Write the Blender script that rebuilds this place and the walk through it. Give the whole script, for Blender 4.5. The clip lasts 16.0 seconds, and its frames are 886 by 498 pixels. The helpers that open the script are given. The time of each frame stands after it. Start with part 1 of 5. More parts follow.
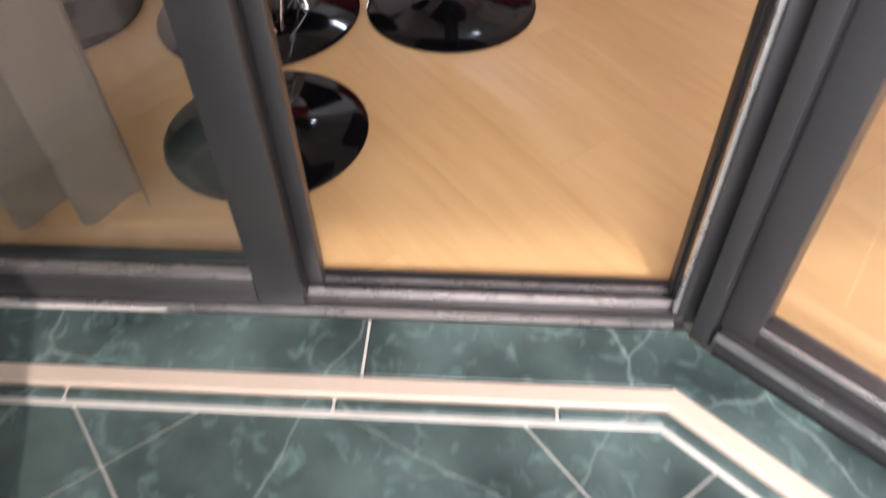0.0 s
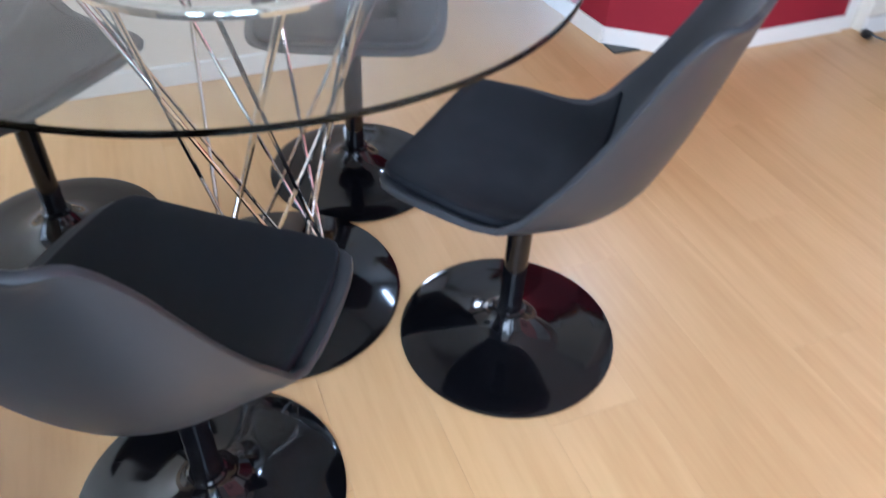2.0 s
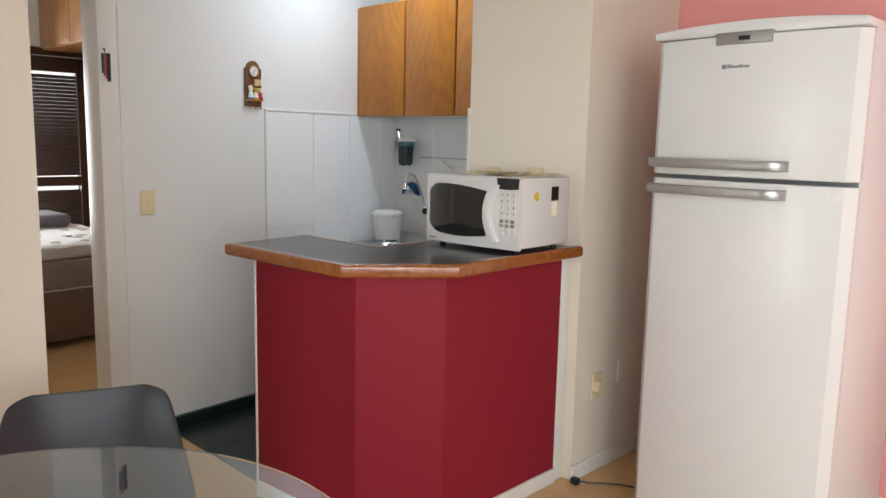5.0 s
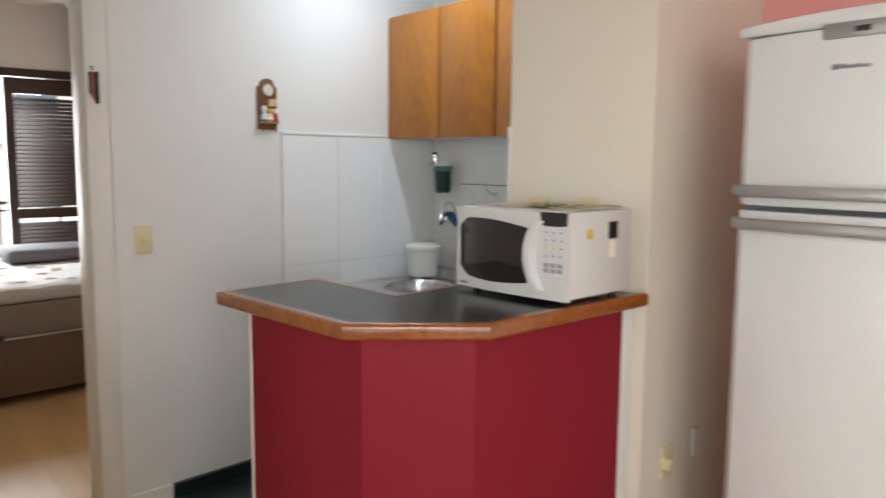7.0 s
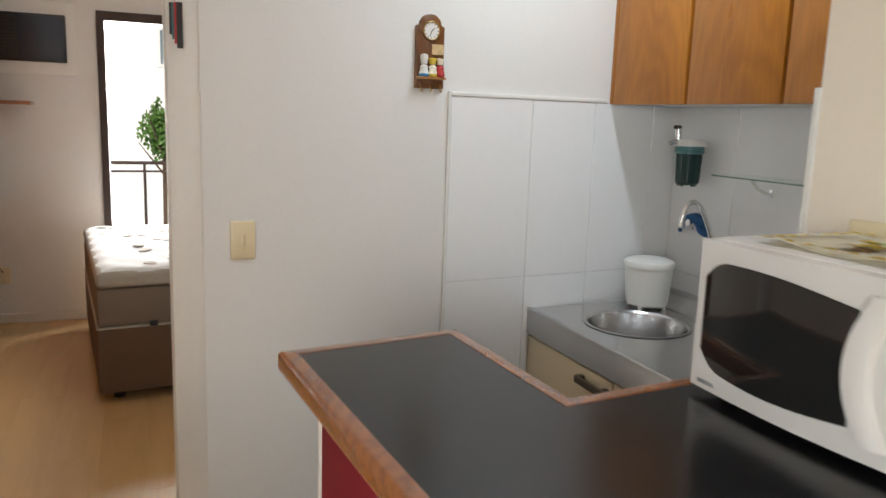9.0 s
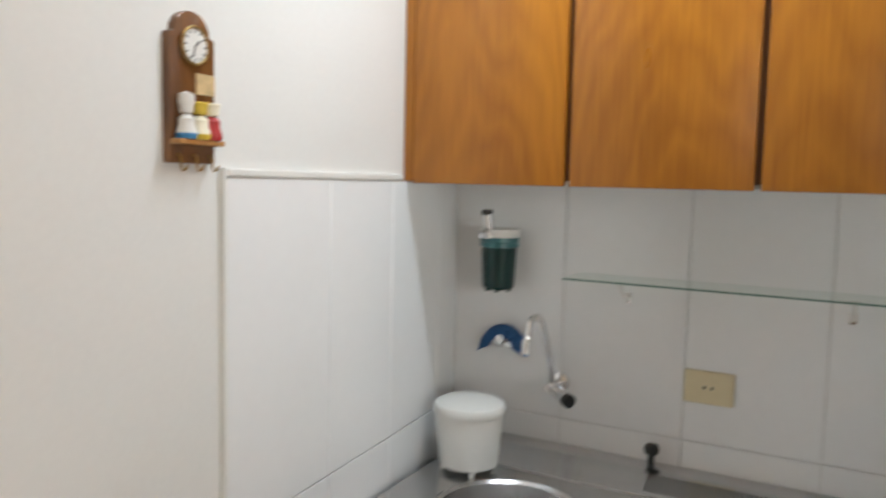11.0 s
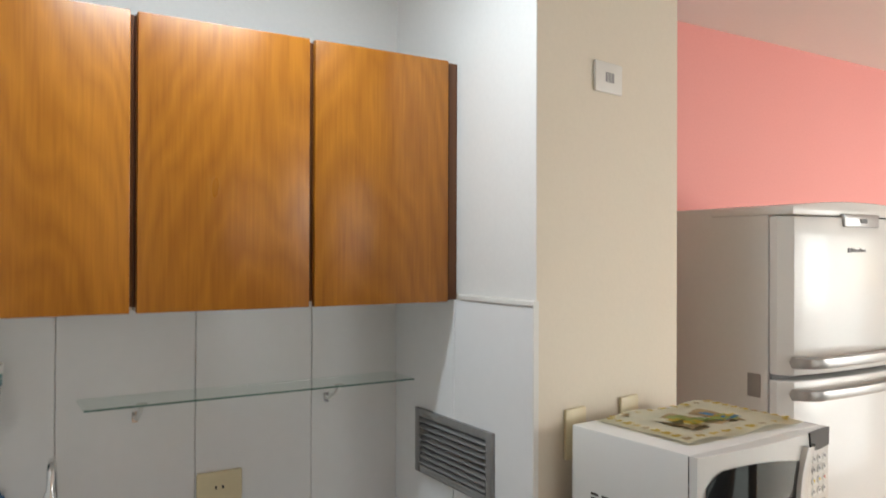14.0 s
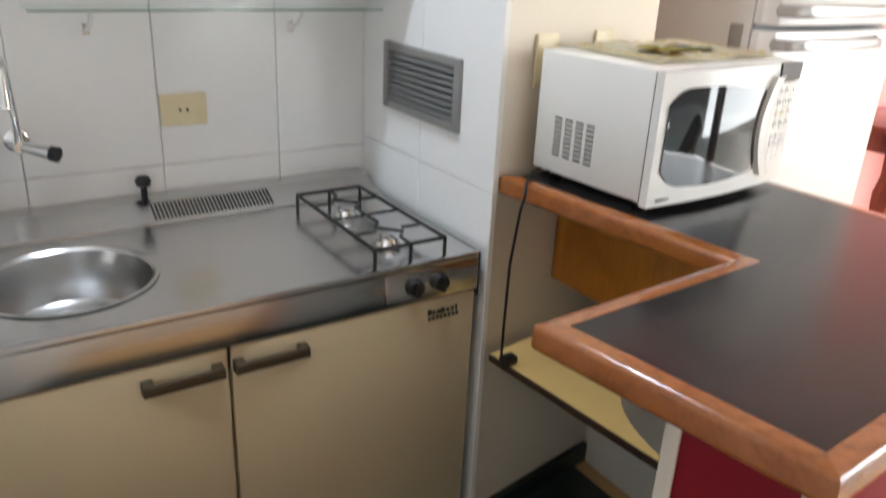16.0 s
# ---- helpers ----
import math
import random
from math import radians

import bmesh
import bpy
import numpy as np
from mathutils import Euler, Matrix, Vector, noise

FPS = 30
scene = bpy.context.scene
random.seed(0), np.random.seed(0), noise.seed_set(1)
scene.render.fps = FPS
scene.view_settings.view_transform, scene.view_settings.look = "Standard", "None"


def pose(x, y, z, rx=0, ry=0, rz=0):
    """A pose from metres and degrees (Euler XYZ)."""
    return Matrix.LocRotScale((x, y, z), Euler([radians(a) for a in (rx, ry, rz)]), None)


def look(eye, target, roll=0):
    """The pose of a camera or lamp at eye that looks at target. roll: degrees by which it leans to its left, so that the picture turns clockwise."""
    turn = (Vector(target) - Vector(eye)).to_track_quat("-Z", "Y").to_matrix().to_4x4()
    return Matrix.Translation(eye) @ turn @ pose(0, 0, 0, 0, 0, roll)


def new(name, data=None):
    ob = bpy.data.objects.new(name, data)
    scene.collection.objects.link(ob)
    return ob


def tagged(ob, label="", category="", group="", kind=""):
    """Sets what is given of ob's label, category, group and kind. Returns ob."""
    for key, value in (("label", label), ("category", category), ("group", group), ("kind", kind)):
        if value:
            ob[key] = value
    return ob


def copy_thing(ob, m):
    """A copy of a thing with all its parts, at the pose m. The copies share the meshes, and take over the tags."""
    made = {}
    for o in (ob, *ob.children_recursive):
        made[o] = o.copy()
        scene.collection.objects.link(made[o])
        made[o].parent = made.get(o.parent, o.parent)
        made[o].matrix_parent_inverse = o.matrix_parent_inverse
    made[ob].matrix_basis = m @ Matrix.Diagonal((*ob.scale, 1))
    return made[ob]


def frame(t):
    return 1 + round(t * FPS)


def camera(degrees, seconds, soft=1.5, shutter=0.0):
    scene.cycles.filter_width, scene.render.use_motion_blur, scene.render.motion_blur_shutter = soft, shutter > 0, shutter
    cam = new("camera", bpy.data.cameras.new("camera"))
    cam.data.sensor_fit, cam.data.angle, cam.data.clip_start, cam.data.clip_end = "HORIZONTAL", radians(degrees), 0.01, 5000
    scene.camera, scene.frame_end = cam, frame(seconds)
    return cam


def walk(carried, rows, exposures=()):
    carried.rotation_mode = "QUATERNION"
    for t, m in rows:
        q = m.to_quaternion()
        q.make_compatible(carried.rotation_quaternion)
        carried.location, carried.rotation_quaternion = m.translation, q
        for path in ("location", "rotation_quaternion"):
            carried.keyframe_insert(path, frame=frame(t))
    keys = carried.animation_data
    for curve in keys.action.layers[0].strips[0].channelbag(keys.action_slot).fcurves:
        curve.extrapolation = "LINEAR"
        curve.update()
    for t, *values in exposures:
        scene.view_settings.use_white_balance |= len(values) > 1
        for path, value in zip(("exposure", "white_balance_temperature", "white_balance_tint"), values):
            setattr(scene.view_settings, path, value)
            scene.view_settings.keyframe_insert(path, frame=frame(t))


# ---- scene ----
cam = camera(60.8, 16.0, shutter=0.5)
PATH = [
    (0, (-0.458, 0.756, 1.102), (-1.553, 1.518, -0.388), -1.6),
    (0.5, (-0.633, 0.876, 1.111), (-1.776, 1.732, -0.289), 0.1),
    (1, (-0.813, 1.036, 1.16), (-1.951, 1.898, -0.24), 1.9),
    (1.5, (-0.973, 1.166, 1.182), (-2.177, 1.961, -0.203), 3.3),
    (2, (-1.006, 1.277, 1.226), (-2.381, 1.879, -0.096), 3.1),
    (2.5, (-0.981, 1.347, 1.27), (-2.557, 1.857, 0.15), 2.5),
    (3, (-0.984, 1.335, 1.345), (-2.705, 1.884, 0.486), 0.5),
    (3.5, (-1.035, 1.339, 1.36), (-2.786, 2.07, 0.728), -0.1),
    (4, (-1.083, 1.257, 1.399), (-2.706, 2.332, 0.937), 0.5),
    (4.5, (-1.117, 1.2, 1.44), (-2.564, 2.543, 1.114), 0.9),
    (4.7, (-1.123, 1.194, 1.453), (-2.522, 2.592, 1.158), 1.2),
    (6.8, (-1.4, 1.565, 1.445), (-2.841, 2.935, 1.227), 0.4),
    (7, (-1.456, 1.642, 1.469), (-2.964, 2.935, 1.236), 0.5),
    (7.5, (-1.607, 1.862, 1.495), (-3.275, 2.945, 1.209), 1.1),
    (8, (-1.745, 2.138, 1.501), (-3.559, 2.95, 1.168), 1.7),
    (8.2, (-1.839, 2.247, 1.499), (-3.67, 2.974, 1.152), 1.9),
    (10.3, (-3.24, 2.477, 1.546), (-4.875, 3.597, 1.285), 2.1),
    (10.5, (-3.375, 2.456, 1.55), (-4.872, 3.762, 1.324), 1.6),
    (11, (-3.724, 2.463, 1.583), (-4.682, 4.209, 1.405), 1.3),
    (11.5, (-4.006, 2.482, 1.625), (-4.348, 4.451, 1.556), 0.8),
    (12, (-4.254, 2.448, 1.683), (-4.046, 4.437, 1.663), 0.1),
    (12.5, (-4.353, 2.405, 1.734), (-3.929, 4.359, 1.713), 1.9),
    (13, (-4.41, 2.393, 1.753), (-3.823, 4.305, 1.771), 1.5),
    (13.5, (-4.512, 2.401, 1.743), (-3.644, 4.202, 1.797), -0.8),
    (14, (-4.562, 2.394, 1.707), (-3.507, 4.093, 1.714), 0.2),
    (14.5, (-4.531, 2.379, 1.651), (-3.473, 4.071, 1.52), 1.8),
    (15, (-4.535, 2.362, 1.6), (-3.486, 4.036, 1.291), 2.8),
    (15.5, (-4.536, 2.376, 1.557), (-3.491, 4.003, 1.047), 3.0),
    (16, (-4.525, 2.391, 1.516), (-3.488, 3.931, 0.77), 2.8),
]
walk(cam, [(t, look(eye, target, roll)) for t, eye, target, roll in PATH],
     [(0, -0.45, 6500, 22), (0.5, -0.2, 6000, 14), (1.5, 0.0, 5300, 12), (2, 0.2, 5000, 10), (2.5, 0.2, 4450, 10), (3, 0.1, 4950, 10), (3.5, -0.2, 6000, 10),
      (4, -0.35, 6300, 10), (7, -0.45, 6500, 10), (8, -0.35, 6600, 10), (10.5, -0.36, 6800, 10), (11, -0.15, 6800, 10), (12, -0.34, 6850, 10), (12.5, -0.38, 6900, 10), (13.5, -0.38, 6900, 10), (15, -0.1, 6600, 10), (16, 0.36, 6500, 10)])
# ---- light ----
world = bpy.data.worlds.new("sky")
scene.world = world
world.use_nodes = True
wn = world.node_tree.nodes
sky = wn.new("ShaderNodeTexSky")
sky.sky_type, sky.sun_disc = "NISHITA", False
sky.sun_elevation, sky.sun_rotation = radians(32), radians(113)
wn["Background"].inputs["Strength"].default_value = 0.15
world.node_tree.links.new(sky.outputs[0], wn["Background"].inputs[0])
sun_data = bpy.data.lights.new("sun", "SUN")
sun_data.energy, sun_data.angle, sun_data.color = 5.0, radians(1.0), (1.0, 0.95, 0.88)
sun = new("sun", sun_data)
sun.matrix_world = look((12, -5, 8), (0, 0, 0))


def area_lamp(name, eye, target, sx, sy, watts, colour):
    """Sky light that enters by an opening."""
    d = bpy.data.lights.new(name, "AREA")
    d.shape, d.size, d.size_y, d.energy, d.color = "RECTANGLE", sx, sy, watts, colour
    ob = new(name, d)
    ob.matrix_world = look(eye, target)
    return ob


area_lamp("balcony_daylight", (0.35, -0.75, 2.0), (-2.5, 2.4, 1.0), 3.0, 2.0, 215, (0.92, 0.97, 1.0))
area_lamp("balcony_daylight_far", (-2.50, -1.00, 1.35), (-3.15, 2.7, 0.9), 1.2, 1.8, 36, (0.92, 0.97, 1.0))
area_lamp("window_daylight", (0.45, 1.40, 1.35), (-0.35, 3.6, 1.2), 1.9, 1.9, 80, (0.92, 0.97, 1.0))
area_lamp("bedroom_daylight", (-8.75, 2.75, 1.45), (-5.0, 2.4, 0.9), 1.1, 1.8, 215, (0.97, 0.99, 1.0))
area_lamp("kitchen_ceiling_light", (-4.08, 3.68, 2.575), (-4.08, 3.68, 1.0), 0.50, 0.05, 15, (0.74, 0.87, 1.0))


# ---- materials ----
def nodes_of(name):
    m = bpy.data.materials.new(name)
    m.use_nodes = True
    t = m.node_tree
    return m, t, t.nodes["Principled BSDF"]


def mk(name, c, rough=0.5, metal=0.0, var=0.08, scale=3.0, fine=60.0, bump=0.05, stretch=(1, 1, 1), coat=0.0, rvar=0.1, spec=0.5):
    """A surface with colour variation at two scales, uneven gloss and fine relief."""
    m, t, b = nodes_of(name)
    L = t.links.new
    co = t.nodes.new("ShaderNodeTexCoord")
    mp = t.nodes.new("ShaderNodeMapping")
    mp.inputs["Scale"].default_value = stretch
    L(co.outputs["Object"], mp.inputs[0])
    n1, n2 = t.nodes.new("ShaderNodeTexNoise"), t.nodes.new("ShaderNodeTexNoise")
    n1.inputs["Scale"].default_value, n2.inputs["Scale"].default_value = scale, fine
    n1.inputs["Detail"].default_value, n2.inputs["Detail"].default_value = 5, 3
    L(mp.outputs[0], n1.inputs[0]), L(mp.outputs[0], n2.inputs[0])
    add = t.nodes.new("ShaderNodeMath")
    add.operation = "ADD"
    L(n1.outputs[0], add.inputs[0]), L(n2.outputs[0], add.inputs[1])
    mr = t.nodes.new("ShaderNodeMapRange")
    mr.inputs[1].default_value, mr.inputs[2].default_value = 0.6, 1.4
    mr.inputs[3].default_value, mr.inputs[4].default_value = 1 - var, 1 + var
    L(add.outputs[0], mr.inputs[0])
    mx = t.nodes.new("ShaderNodeVectorMath")
    mx.operation = "SCALE"
    mx.inputs[0].default_value = c
    L(mr.outputs[0], mx.inputs["Scale"])
    L(mx.outputs[0], b.inputs["Base Color"])
    rr = t.nodes.new("ShaderNodeMapRange")
    rr.inputs[1].default_value, rr.inputs[2].default_value = 0.3, 0.7
    rr.inputs[3].default_value, rr.inputs[4].default_value = max(0.02, rough * (1 - rvar)), min(1, rough * (1 + rvar))
    L(n1.outputs[0], rr.inputs[0]), L(rr.outputs[0], b.inputs["Roughness"])
    b.inputs["Metallic"].default_value = metal
    b.inputs["Coat Weight"].default_value = coat
    b.inputs["Specular IOR Level"].default_value = spec
    if bump:
        bp = t.nodes.new("ShaderNodeBump")
        bp.inputs["Strength"].default_value, bp.inputs["Distance"].default_value = bump, 0.002
        L(n2.outputs[0], bp.inputs["Height"]), L(bp.outputs[0], b.inputs["Normal"])
    return m


def mk_wood(name, dark, light, rough=0.35, grain=(14, 14, 0.9), rings=5.0, per_piece=0.1, coat=0.15, spec=0.5, figure=4.5):
    """Veneer or plank: long figured grain, pores, a tone of its own for each piece."""
    m, t, b = nodes_of(name)
    L = t.links.new
    co, info = t.nodes.new("ShaderNodeTexCoord"), t.nodes.new("ShaderNodeObjectInfo")
    off = t.nodes.new("ShaderNodeVectorMath")
    off.operation = "MULTIPLY_ADD"
    off.inputs[1].default_value = (1, 1, 1)
    sh = t.nodes.new("ShaderNodeMath")
    sh.operation, sh.inputs[1].default_value = "MULTIPLY", 37.0
    L(info.outputs["Random"], sh.inputs[0]), L(co.outputs["Object"], off.inputs[0]), L(sh.outputs[0], off.inputs[2])
    mp = t.nodes.new("ShaderNodeMapping")
    mp.inputs["Scale"].default_value = grain
    L(off.outputs[0], mp.inputs[0])
    broad, fine = t.nodes.new("ShaderNodeTexNoise"), t.nodes.new("ShaderNodeTexNoise")
    broad.inputs["Scale"].default_value, broad.inputs["Detail"].default_value, broad.inputs["Distortion"].default_value = rings * 0.1, 3, 1.2
    fine.inputs["Scale"].default_value, fine.inputs["Detail"].default_value = 9.0, 6
    L(mp.outputs[0], broad.inputs[0]), L(mp.outputs[0], fine.inputs[0])
    bands = t.nodes.new("ShaderNodeMath")
    bands.operation, bands.inputs[1].default_value = "PINGPONG", 0.09
    L(broad.outputs[0], bands.inputs[0])
    bs = t.nodes.new("ShaderNodeMath")
    bs.operation, bs.inputs[1].default_value = "MULTIPLY", figure
    L(bands.outputs[0], bs.inputs[0])
    fs = t.nodes.new("ShaderNodeMath")
    fs.operation, fs.inputs[1].default_value = "MULTIPLY_ADD", 0.75
    L(fine.outputs[0], fs.inputs[0]), L(bs.outputs[0], fs.inputs[2])
    tone = t.nodes.new("ShaderNodeMath")
    tone.operation, tone.inputs[1].default_value = "MULTIPLY_ADD", per_piece
    L(info.outputs["Random"], tone.inputs[0]), L(fs.outputs[0], tone.inputs[2])
    ramp = t.nodes.new("ShaderNodeValToRGB")
    ramp.color_ramp.elements[0].position, ramp.color_ramp.elements[1].position = 0.25, 0.85
    ramp.color_ramp.elements[0].color, ramp.color_ramp.elements[1].color = (*dark, 1), (*light, 1)
    L(tone.outputs[0], ramp.inputs[0]), L(ramp.outputs[0], b.inputs["Base Color"])
    rr = t.nodes.new("ShaderNodeMapRange")
    rr.inputs[3].default_value, rr.inputs[4].default_value = rough * 0.85, rough * 1.2
    L(fine.outputs[0], rr.inputs[0]), L(rr.outputs[0], b.inputs["Roughness"])
    b.inputs["Coat Weight"].default_value, b.inputs["Coat Roughness"].default_value = coat, 0.15
    b.inputs["Specular IOR Level"].default_value = spec
    bp = t.nodes.new("ShaderNodeBump")
    bp.inputs["Strength"].default_value, bp.inputs["Distance"].default_value = 0.06, 0.001
    L(fine.outputs[0], bp.inputs["Height"]), L(bp.outputs[0], b.inputs["Normal"])
    return m


def mk_veneer(name, dark, light, rough):
    """Flat-cut veneer: nested arches along the grain, fine pores, each leaf its own figure."""
    m, t, b = nodes_of(name)
    L = t.links.new

    def math_node(op, a, c, add=None):
        n = t.nodes.new("ShaderNodeMath")
        n.operation = op
        for k, v in enumerate((a, c, add)):
            if v is None:
                continue
            if isinstance(v, (int, float)):
                n.inputs[k].default_value = v
            else:
                L(v, n.inputs[k])
        return n.outputs[0]

    co, info = t.nodes.new("ShaderNodeTexCoord"), t.nodes.new("ShaderNodeObjectInfo")
    sep = t.nodes.new("ShaderNodeSeparateXYZ")
    L(co.outputs["Object"], sep.inputs[0])
    shift = math_node("MULTIPLY", info.outputs["Random"], 19.0)
    off = t.nodes.new("ShaderNodeVectorMath")
    off.operation = "ADD"
    L(co.outputs["Object"], off.inputs[0]), L(shift, off.inputs[1])
    soft, pore, cloud = (t.nodes.new("ShaderNodeTexNoise") for _ in range(3))
    for n, sc, de, stretch in ((soft, 1.0, 3, (7, 7, 2.2)), (pore, 1.0, 5, (170, 170, 7)), (cloud, 1.0, 2, (5, 5, 1.6))):
        mp = t.nodes.new("ShaderNodeMapping")
        mp.inputs["Scale"].default_value = stretch
        L(off.outputs[0], mp.inputs[0]), L(mp.outputs[0], n.inputs[0])
        n.inputs["Scale"].default_value, n.inputs["Detail"].default_value = sc, de
    x0 = math_node("MULTIPLY_ADD", info.outputs["Random"], 0.16, -0.08)
    x1 = math_node("ADD", sep.outputs[0], x0)
    arch = math_node("MULTIPLY", math_node("MULTIPLY", x1, x1), 13.0)
    field = math_node("ADD", math_node("ADD", sep.outputs[2], arch), math_node("MULTIPLY", soft.outputs[0], 0.75))
    ring = math_node("PINGPONG", math_node("ADD", field, shift), 0.085)
    tone = math_node("MULTIPLY_ADD", ring, 2.1, math_node("MULTIPLY_ADD", pore.outputs[0], 0.50, math_node("MULTIPLY", cloud.outputs[0], 0.70)))
    ramp = t.nodes.new("ShaderNodeValToRGB")
    ramp.color_ramp.elements[0].position, ramp.color_ramp.elements[1].position = 0.36, 0.98
    ramp.color_ramp.elements[0].color, ramp.color_ramp.elements[1].color = (*dark, 1), (*light, 1)
    L(tone, ramp.inputs[0]), L(ramp.outputs[0], b.inputs["Base Color"])
    L(math_node("MULTIPLY_ADD", cloud.outputs[0], rough * 0.5, rough * 0.75), b.inputs["Roughness"])
    bp = t.nodes.new("ShaderNodeBump")
    bp.inputs["Strength"].default_value, bp.inputs["Distance"].default_value = 0.10, 0.001
    L(pore.outputs[0], bp.inputs["Height"]), L(bp.outputs[0], b.inputs["Normal"])
    return m


def mk_slate(name):
    """Green slate: cloudy, with pale scuffs and mineral bloom."""
    m, t, b = nodes_of(name)
    L = t.links.new
    co = t.nodes.new("ShaderNodeTexCoord")
    a, s, g = (t.nodes.new("ShaderNodeTexNoise") for _ in range(3))
    for n, sc, de in ((a, 5, 8), (s, 17, 10), (g, 90, 4)):
        n.inputs["Scale"].default_value, n.inputs["Detail"].default_value = sc, de
        L(co.outputs["Object"], n.inputs[0])
    s.inputs["Distortion"].default_value = 1.5
    r1, r2 = t.nodes.new("ShaderNodeValToRGB"), t.nodes.new("ShaderNodeValToRGB")
    r1.color_ramp.elements[0].position, r1.color_ramp.elements[1].position = 0.32, 0.7
    r1.color_ramp.elements[0].color, r1.color_ramp.elements[1].color = (0.014, 0.027, 0.025, 1), (0.085, 0.130, 0.120, 1)
    r2.color_ramp.elements[0].position, r2.color_ramp.elements[1].position = 0.54, 0.80
    r2.color_ramp.elements[0].color, r2.color_ramp.elements[1].color = (0, 0, 0, 1), (0.5, 0.5, 0.5, 1)
    L(a.outputs[0], r1.inputs[0]), L(s.outputs[0], r2.inputs[0])
    mx = t.nodes.new("ShaderNodeMix")
    mx.data_type = "RGBA"
    L(r2.outputs[0], mx.inputs[0]), L(r1.outputs[0], mx.inputs[6])
    mx.inputs[7].default_value = (0.2, 0.33, 0.31, 1)
    warp = t.nodes.new("ShaderNodeVectorMath")
    warp.operation = "MULTIPLY_ADD"
    warp.inputs[1].default_value = (0.12, 0.12, 0.12)
    L(a.outputs["Color"], warp.inputs[0]), L(co.outputs["Object"], warp.inputs[2])
    vein = t.nodes.new("ShaderNodeTexVoronoi")
    vein.feature = "DISTANCE_TO_EDGE"
    vein.inputs["Scale"].default_value = 2.3
    L(warp.outputs[0], vein.inputs["Vector"])
    vr = t.nodes.new("ShaderNodeMapRange")
    vr.inputs[1].default_value, vr.inputs[2].default_value, vr.inputs[3].default_value, vr.inputs[4].default_value = 0.0, 0.010, 0.45, 0.0
    L(vein.outputs["Distance"], vr.inputs[0])
    cut = t.nodes.new("ShaderNodeMath")
    cut.operation = "MULTIPLY"
    L(vr.outputs[0], cut.inputs[0]), L(s.outputs[0], cut.inputs[1])
    mv = t.nodes.new("ShaderNodeMix")
    mv.data_type = "RGBA"
    L(cut.outputs[0], mv.inputs[0]), L(mx.outputs[2], mv.inputs[6])
    mv.inputs[7].default_value = (0.42, 0.50, 0.47, 1)
    L(mv.outputs[2], b.inputs["Base Color"])
    b.inputs["Roughness"].default_value = 0.5
    bp = t.nodes.new("ShaderNodeBump")
    bp.inputs["Strength"].default_value, bp.inputs["Distance"].default_value = 0.3, 0.003
    L(s.outputs[0], bp.inputs["Height"]), L(bp.outputs[0], b.inputs["Normal"])
    return m


def mk_glass(name, tint=(0.93, 0.98, 0.96), rough=0.0):
    m, t, b = nodes_of(name)
    b.inputs["Base Color"].default_value = (*tint, 1)
    b.inputs["Transmission Weight"].default_value = 1
    b.inputs["Roughness"].default_value = rough
    b.inputs["IOR"].default_value = 1.45
    return m


M_WHITE = mk("white_wall_paint", (0.74, 0.73, 0.70), 0.7, var=0.025, scale=1.5, fine=90, bump=0.08)
M_CREAM = mk("cream_wall_paint", (0.74, 0.67, 0.56), 0.7, var=0.025, scale=1.5, fine=90, bump=0.08)
M_PINK = mk("salmon_pink_wall_paint", (0.80, 0.34, 0.31), 0.7, var=0.03, scale=1.5, fine=90, bump=0.08)
M_CEIL = mk("ceiling_paint", (0.78, 0.77, 0.75), 0.8, var=0.02, scale=1.5, fine=70, bump=0.05)
M_TRIM = mk("white_trim_paint", (0.76, 0.74, 0.69), 0.45, var=0.03, scale=4, fine=60, bump=0.04)
M_RED = mk("crimson_laminate", (0.25, 0.013, 0.026), 0.55, var=0.05, scale=2, fine=140, bump=0.03, spec=0.22)
M_FLOOR = mk_wood("pale_beech_laminate", (0.54, 0.325, 0.135), (0.62, 0.395, 0.180), 0.34, grain=(0.8, 8, 8), rings=3, per_piece=0.09, coat=0.12)
M_SLATE = mk_slate("green_slate")
M_STONE_K = mk("dark_green_floor_stone", (0.012, 0.021, 0.019), 0.3, var=0.35, scale=14, fine=70, bump=0.04)
M_GROUT = mk("pale_grout", (0.5, 0.47, 0.42), 0.8, var=0.1, scale=20)
M_CREAMSTRIP = mk("cream_stone_strip", (0.52, 0.42, 0.33), 0.5, var=0.05, scale=9)
M_ALU = mk("bronze_anodised_aluminium", (0.10, 0.095, 0.095), 0.38, metal=0.75, var=0.1, scale=6, fine=200, bump=0.02)
M_ALU_D = mk("black_rubber_seal", (0.012, 0.012, 0.013), 0.5, var=0.2)
M_ALU_L = mk("worn_bright_aluminium", (0.55, 0.53, 0.52), 0.28, metal=0.9, var=0.15, scale=18, stretch=(1, 1, 1))
M_GLASS = mk_glass("clear_window_glass", (0.98, 0.99, 0.985))
M_TGLASS = mk_glass("table_glass", (0.87, 0.915, 0.90))
M_GEDGE = mk("green_glass_edge", (0.10, 0.21, 0.175), 0.08, var=0.1)
M_THIN, thin_tree, thin_bsdf = nodes_of("thin_clear_glass")
thin_mix, thin_clear, thin_gloss = (thin_tree.nodes.new("ShaderNode" + k) for k in ("MixShader", "BsdfTransparent", "BsdfGlossy"))
thin_clear.inputs[0].default_value = (0.96, 0.985, 0.975, 1)
thin_gloss.inputs["Roughness"].default_value = 0.03
thin_mix.inputs[0].default_value = 0.06
